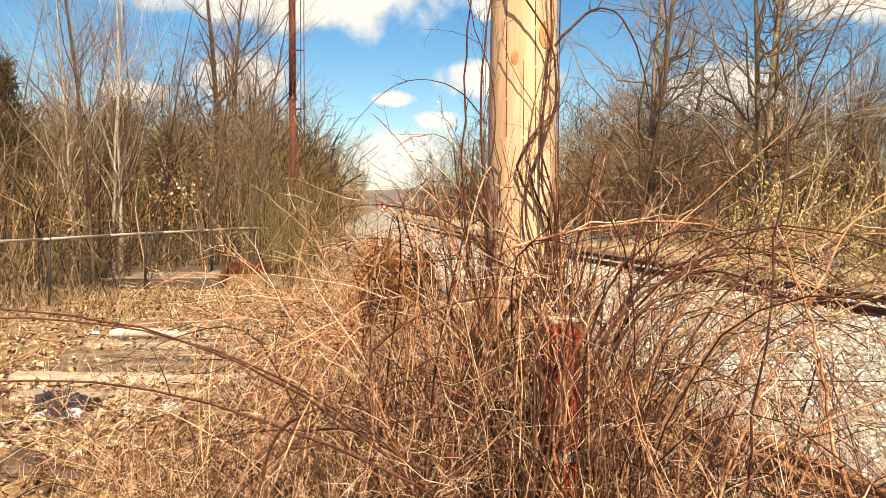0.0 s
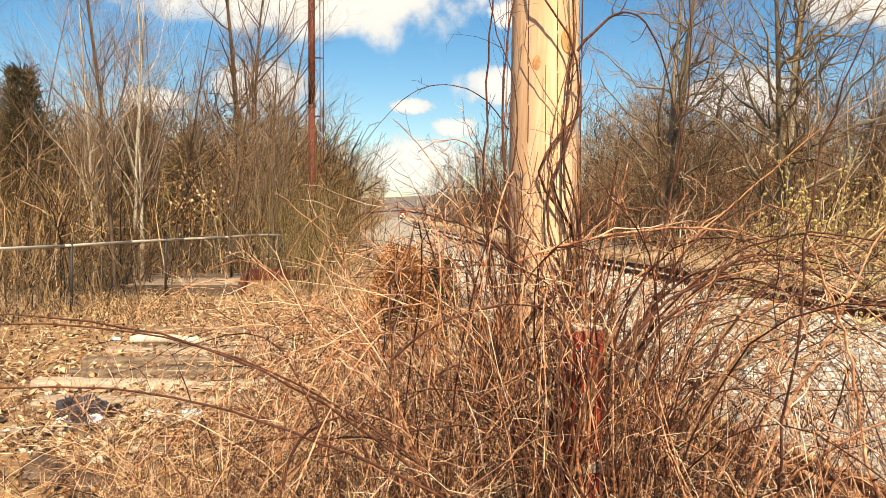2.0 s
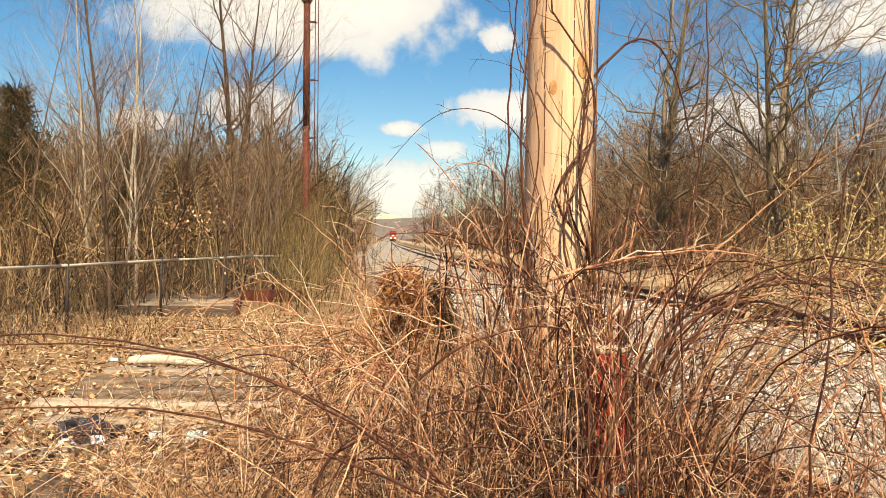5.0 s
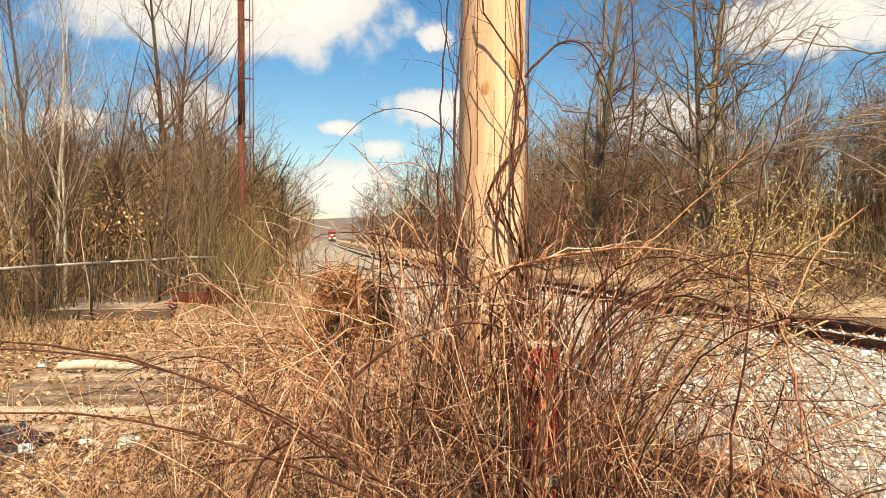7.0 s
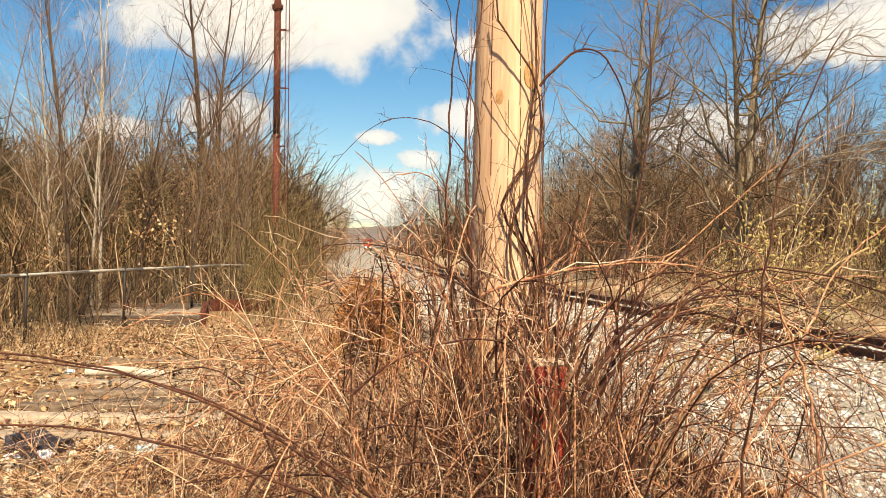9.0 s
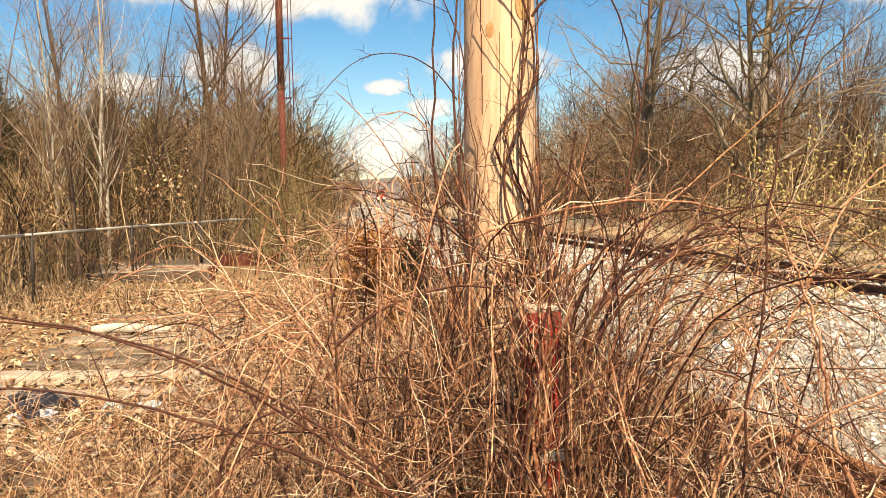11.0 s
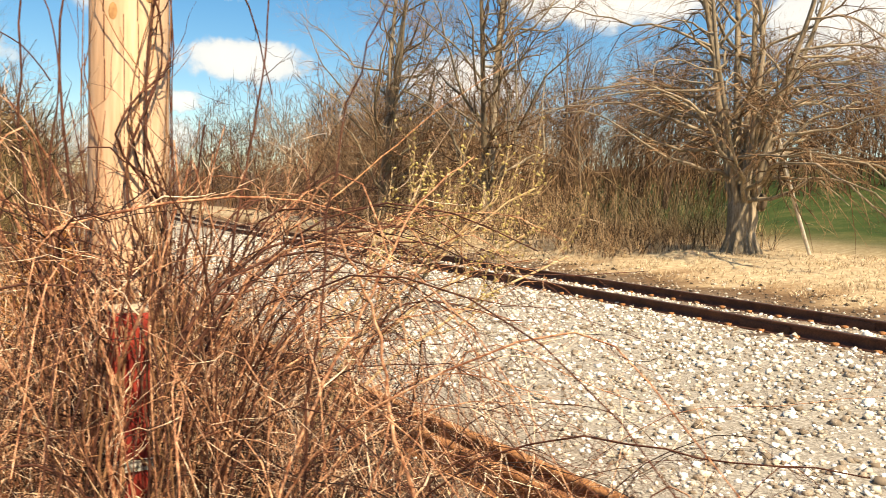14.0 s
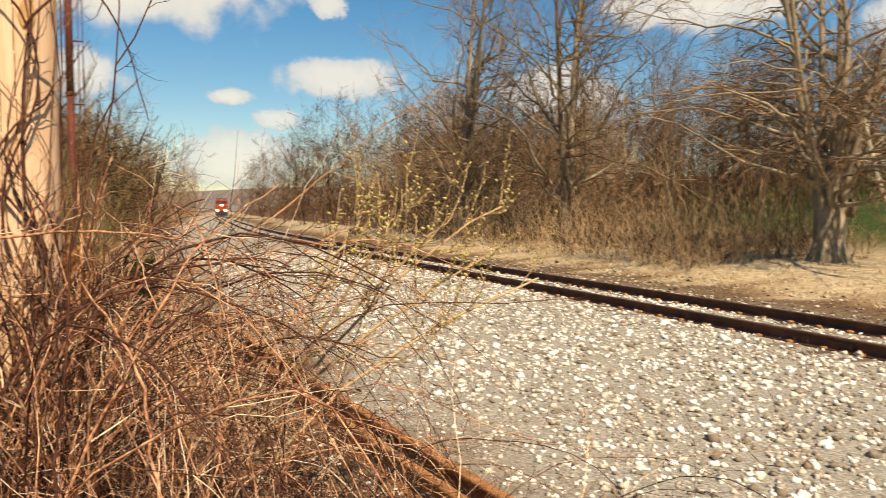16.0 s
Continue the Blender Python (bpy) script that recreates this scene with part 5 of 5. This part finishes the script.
# ---- mast, fence, platform and litter ----
def build_mast():
    x, y = -2.65, 26.0
    root = empty("signal_mast", pose(x, y, float(ground_z(x, y)), 0, -0.6, 0))
    bm = bmesh.new()
    cyl(bm, (0, 0, -0.1), (0, 0, 4.7), 0.115, 0.105, 18)
    cyl(bm, (0, 0, 4.7), (0, 0, 8.55), 0.106, 0.10, 18)
    part("pipe", bm, RUST_RED, root, "", True)
    for z in (0.12, 4.68, 8.5):
        bm = cyl(bmesh.new(), (0, 0, z - 0.05), (0, 0, z + 0.05), 0.13, 0.125, 18)
        part("collar", bm, RUST_RED, root)
    bm = cyl(bmesh.new(), (0, 0, 8.5), (0, 0, 8.62), 0.16, 0.17, 18)
    cyl(bm, (0, 0, 8.62), (0, 0, 8.82), 0.12, 0.09, 18)
    part("cap", bm, RUST_RED, root, "flanged rusty cap")
    bm = cyl(bmesh.new(), (0, 0, 8.8), (0, 0, 12.5), 0.07, 0.06, 14)
    part("upper_pipe", bm, RUST_RED, root)
    for dx in (0.27, 0.33):
        bm = box(bmesh.new(), dx - 0.012, dx + 0.012, -0.19 if dx < 0.3 else 0.16, -0.165 if dx < 0.3 else 0.185, 0.3, 12.2, 0.003)
        part("ladder_rail", bm, RUST_RED, root)
    for z in (1.2, 2.75, 4.35, 6.1, 7.85, 9.6, 11.3):
        bm = box(bmesh.new(), 0.08, 0.29, -0.19, -0.17, z - 0.02, z + 0.02, 0.004)
        part("bracket", bm, RUST_RED, root)
        part("bracket", box(bmesh.new(), 0.08, 0.33, 0.165, 0.185, z + 0.04, z + 0.07, 0.004), RUST_RED, root)
    collars = [ob for ob in root.children if ob.name.startswith("collar")]
    for ob, z in zip(collars, (0.12, 4.68, 8.5)):
        for a in range(6):
            c, d = math.cos(a * 1.047), math.sin(a * 1.047)
            part("bolt", cyl(bmesh.new(), (0.12 * c, 0.12 * d, z), (0.15 * c, 0.15 * d, z), 0.014, k=6), RUST_RED, ob)
    tagged(root, "tall rust-red steel signal mast with a ladder", "signal mast")


build_mast()


def build_fence():
    p1 = np.array([-2.35, 20.9])
    p0 = np.array([-4.45, 11.2]) + (np.array([-4.45, 11.2]) - p1) * 0.25
    ln = np.linalg.norm(p1 - p0)
    u = (p1 - p0) / ln
    root = empty("wire_fence")

    def at(s, z):
        q = p0 + u * s
        return (q[0], q[1], float(ground_z(*q)) + z)
    ztop = 0.94
    for a, b in zip(np.linspace(0, ln * 0.93, 8)[:-1], np.linspace(0, ln * 0.93, 8)[1:]):
        za, zb = ztop + 0.012 * math.sin(a * 2), ztop + 0.012 * math.sin(b * 2)
        bm = cyl(bmesh.new(), at(a, za), at(b, zb), 0.019, k=8)
        part("top_rail", bm, GALV, root, "pale bent galvanised top rail", True)
    for s in np.arange(0.9, ln + 0.1, 2.55):
        bm = cyl(bmesh.new(), at(s, -0.1), at(s, 1.0), 0.023, k=10)
        part("post", bm, POST_DARK, root, "", True)
    bm = cyl(bmesh.new(), at(ln, -0.1), at(ln, 1.12), 0.055, k=12)
    cyl(bm, at(ln, 1.12), at(ln, 1.15), 0.06, 0.03, 12)
    part("end_post", bm, POST_DARK, root, "thick dark end post", True)
    step, H = 0.075, 0.90
    s0 = np.arange(-H, ln, step)
    paths = []
    for sgn in (1, -1):
        for s in s0:
            a, b = max(0, s), min(ln, s + H)
            if b <= a:
                continue
            za, zb = (a - s, b - s) if sgn > 0 else (H - (a - s), H - (b - s))
            paths.append([at(a, za + 0.03), at((a + b) / 2, (za + zb) / 2 + 0.03), at(b, zb + 0.03)])
    stems("chain_link", [(np.array(paths), np.full((len(paths), 3), 0.0013), 3)], WIRE, root, "dull diamond wire mesh")
    tagged(root, "low chain-link wire fence with a pale top rail", "fence")


build_fence()


def build_platform():
    root = empty("timber_platform", pose(-3.45, 14.9, 0.0, 0, 0, 10))
    for k in range(7):
        bm = box(bmesh.new(), -1.0 + RNG.normal(0, 0.02), 0.86 + RNG.normal(0, 0.02), 0.1 + 0.46 * k, 0.53 + 0.46 * k, 0.06, 0.15 + RNG.normal(0, 0.004), 0.01)
        part("plank", bm, PLANK, root)
    bm = box(bmesh.new(), -1.0, 0.92, -0.03, 0.08, -0.05, 0.17, 0.008)
    part("edge_beam", bm, TIE, root, "dark front edge beam")
    bm = box(bmesh.new(), 0.88, 0.98, 0.09, 3.3, -0.05, 0.21, 0.008)
    part("edge_beam", bm, RUST_RED, root, "rust-red side beam")
    bm = box(bmesh.new(), 0.99, 2.2, 3.2, 3.32, -0.05, 0.24, 0.008)
    part("edge_beam", bm, RUST_RED, root, "rust-red end beam")
    tagged(root, "low plank platform edged with rust-red beams", "platform")


build_platform()


def old_ties():
    rng = np.random.default_rng(3)
    first = None
    for k, y in enumerate((5.55, 6.1, 6.75, 7.3, 7.75, 8.3, 9.0, 9.75, 10.5)):
        L = (1.5, 1.7, 1.6, 1.9, 1.7, 1.8, 1.6, 1.8, 1.5)[k]
        bm = box(bmesh.new(), -L / 2, L / 2, -0.085, 0.085, -0.14, 0.0, 0.02)
        bmesh.ops.subdivide_edges(bm, edges=[e for e in bm.edges if abs(e.verts[0].co.x - e.verts[1].co.x) > 0.5], cuts=8)
        for v in bm.verts:
            v.co += Vector((0, 0.035, 0.025)) * noise.noise(v.co * 4 + Vector((0, 9 * k, 0)))
        ob = part("old_tie", bm, PLANK)
        ob.matrix_basis = pose(-1.55 + 0.10 * (y - 7) * -1 + rng.normal(0, 0.07), y, 0.052 + rng.normal(0, 0.016), rng.normal(0, 2), rng.normal(0, 1), rng.normal(4, 3))
        tagged(ob, "grey weathered rotting tie half sunk in leaf litter", "railway tie", "ties of the old siding")
    s = np.linspace(0, 1, 9)
    p = np.stack([-2.45 + 0.75 * s, 9.2 + 0.05 * s, 0.09 + 0.015 * np.sin(5 * s)], -1)[None]
    ob = stems("log", [(p, (0.055 - 0.03 * np.abs(s - 0.4))[None], 10)], BARK_BIRCH)
    tagged(ob, "pale barkless log lying on leaf litter", "log")


old_ties()


def crumple(name, x, y, sx, sy, sz, material, seed, label, category):
    bm = bmesh.new()
    bmesh.ops.create_icosphere(bm, subdivisions=3, radius=1.0)
    for v in bm.verts:
        k = 1 + 0.45 * noise.noise(v.co * 1.8 + Vector((seed, 0, 0))) + 0.25 * noise.noise(v.co * 5 + Vector((0, seed, 0)))
        v.co = Vector((v.co.x * k * sx, v.co.y * k * sy, max(v.co.z, -0.25) * k * sz))
    ob = part(name, bm, material)
    ob.matrix_basis = pose(x, y, float(ground_z(x, y)) + 0.3 * sz, 0, 0, seed * 40)
    tagged(ob, label, category)


crumple("trash_bag", -1.74, 6.30, 0.19, 0.13, 0.10, BAG, 1, "crumpled black plastic trash bag on dead leaves", "trash bag")
crumple("trash_bag", -1.92, 6.42, 0.10, 0.09, 0.09, BAG, 2, "small torn black plastic bag", "trash bag")
crumple("paper_scrap", -1.66, 6.16, 0.09, 0.05, 0.04, PAPER, 3, "crumpled whitish plastic scrap by the bag", "litter")
crumple("paper_scrap", -1.86, 6.14, 0.05, 0.04, 0.03, PAPER, 4, "small white paper scrap on leaves", "litter")
crumple("plastic_scrap", -1.33, 6.30, 0.06, 0.05, 0.03, CYAN, 5, "faded light-blue plastic scrap on leaves", "litter")
crumple("plastic_scrap", -1.07, 6.30, 0.09, 0.06, 0.03, CYAN, 6, "faded light-blue plastic wrapper on leaves", "litter")
crumple("plastic_scrap", -2.75, 9.6, 0.05, 0.05, 0.03, CYAN, 7, "small light-blue scrap at the path's edge", "litter")
crumple("rotten_stump", -1.45, 4.95, 0.17, 0.12, 0.09, TIE, 8, "dark rotting wood lump in the leaves", "stump")
crumple("rotten_stump", -1.15, 4.75, 0.12, 0.09, 0.07, TIE, 9, "dark broken timber end in the leaves", "stump")
crumple("weed_stump", 13.2, 8.6, 0.06, 0.06, 0.22, TIE, 10, "short dark burnt weed stump in straw grass", "stump")


# ---- the train ----
def build_train():
    root = empty("locomotive")

    def p(name, dims, mat, label="", bevel=0.05):
        return part(name, box(bmesh.new(), *dims, bevel), mat, root, label)
    p("frame", (-1.5, 1.5, 0, 20, 0.95, 1.35), LOCO_BLACK)
    p("pilot", (-1.45, 1.45, -0.35, 0.1, 0.15, 1.15), LOCO_BLACK, "black snowplough pilot")
    p("nose", (-0.95, 0.95, 0.9, 3.2, 1.35, 3.0), LOCO_RED, "red short nose", 0.15)
    p("cab", (-1.52, 1.52, 3.0, 5.6, 1.35, 4.35), LOCO_RED, "", 0.15)
    p("hood", (-0.95, 0.95, 5.6, 19.2, 1.35, 4.1), LOCO_RED, "long red engine hood", 0.1)
    p("roof", (-1.3, 1.3, 3.05, 5.55, 4.36, 4.6), LOCO_BLACK, "", 0.1)
    for x0, x1 in ((-1.4, -0.75), (-0.65, -0.05), (0.05, 0.65), (0.75, 1.4)):
        p("window", (x0, x1, 2.94, 2.99, 3.25, 3.95), LOCO_GLASS, "", 0.01)
    for x in (-1.2, 1.2):
        part("handrail", cyl(bmesh.new(), (x, 0.2, 1.35), (x, 0.2, 2.4), 0.025, k=8), LOCO_BLACK, root)
        p("steps", (x - 0.25, x + 0.25, 0.1, 0.6, 0.35, 0.9), LOCO_BLACK)
    for x, z, y, r in ((0, 2.85, 0.86, 0.3), (-0.95, 1.5, -0.02, 0.3), (0.95, 1.5, -0.02, 0.3)):
        part("headlight", cyl(bmesh.new(), (x, y, z), (x, y - 0.12, z), r, r * 0.95, 16), LAMP, root, "blazing warm headlight")
    for y in (1.8, 3.9, 15.0, 17.1):
        for x in (-0.72, 0.72):
            wheel = part("wheel", cyl(bmesh.new(), (x - 0.06, y, 0.5), (x + 0.06, y, 0.5), 0.5, k=20), LOCO_BLACK, root)
            part("hub", cyl(bmesh.new(), (x - 0.08, y, 0.5), (x + 0.08, y, 0.5), 0.16, k=12), STEEL_DARK, wheel)
    return tagged(root, "red diesel locomotive with three blazing headlights on the line", "locomotive")


train = build_train()


def motions():
    rows = []
    for k in range(33):
        t = 0.5 * k
        y = 220.0 + 13.0 * (16 - t)
        x = float(track_x(y)) + 0.72
        ang = math.degrees(math.atan(float(track_x(y + 10) - track_x(y)) / 10))
        rows.append((t, pose(x, y, RAIL_TOP, 0, 0, -ang)))
    walk(train, rows)


motions()
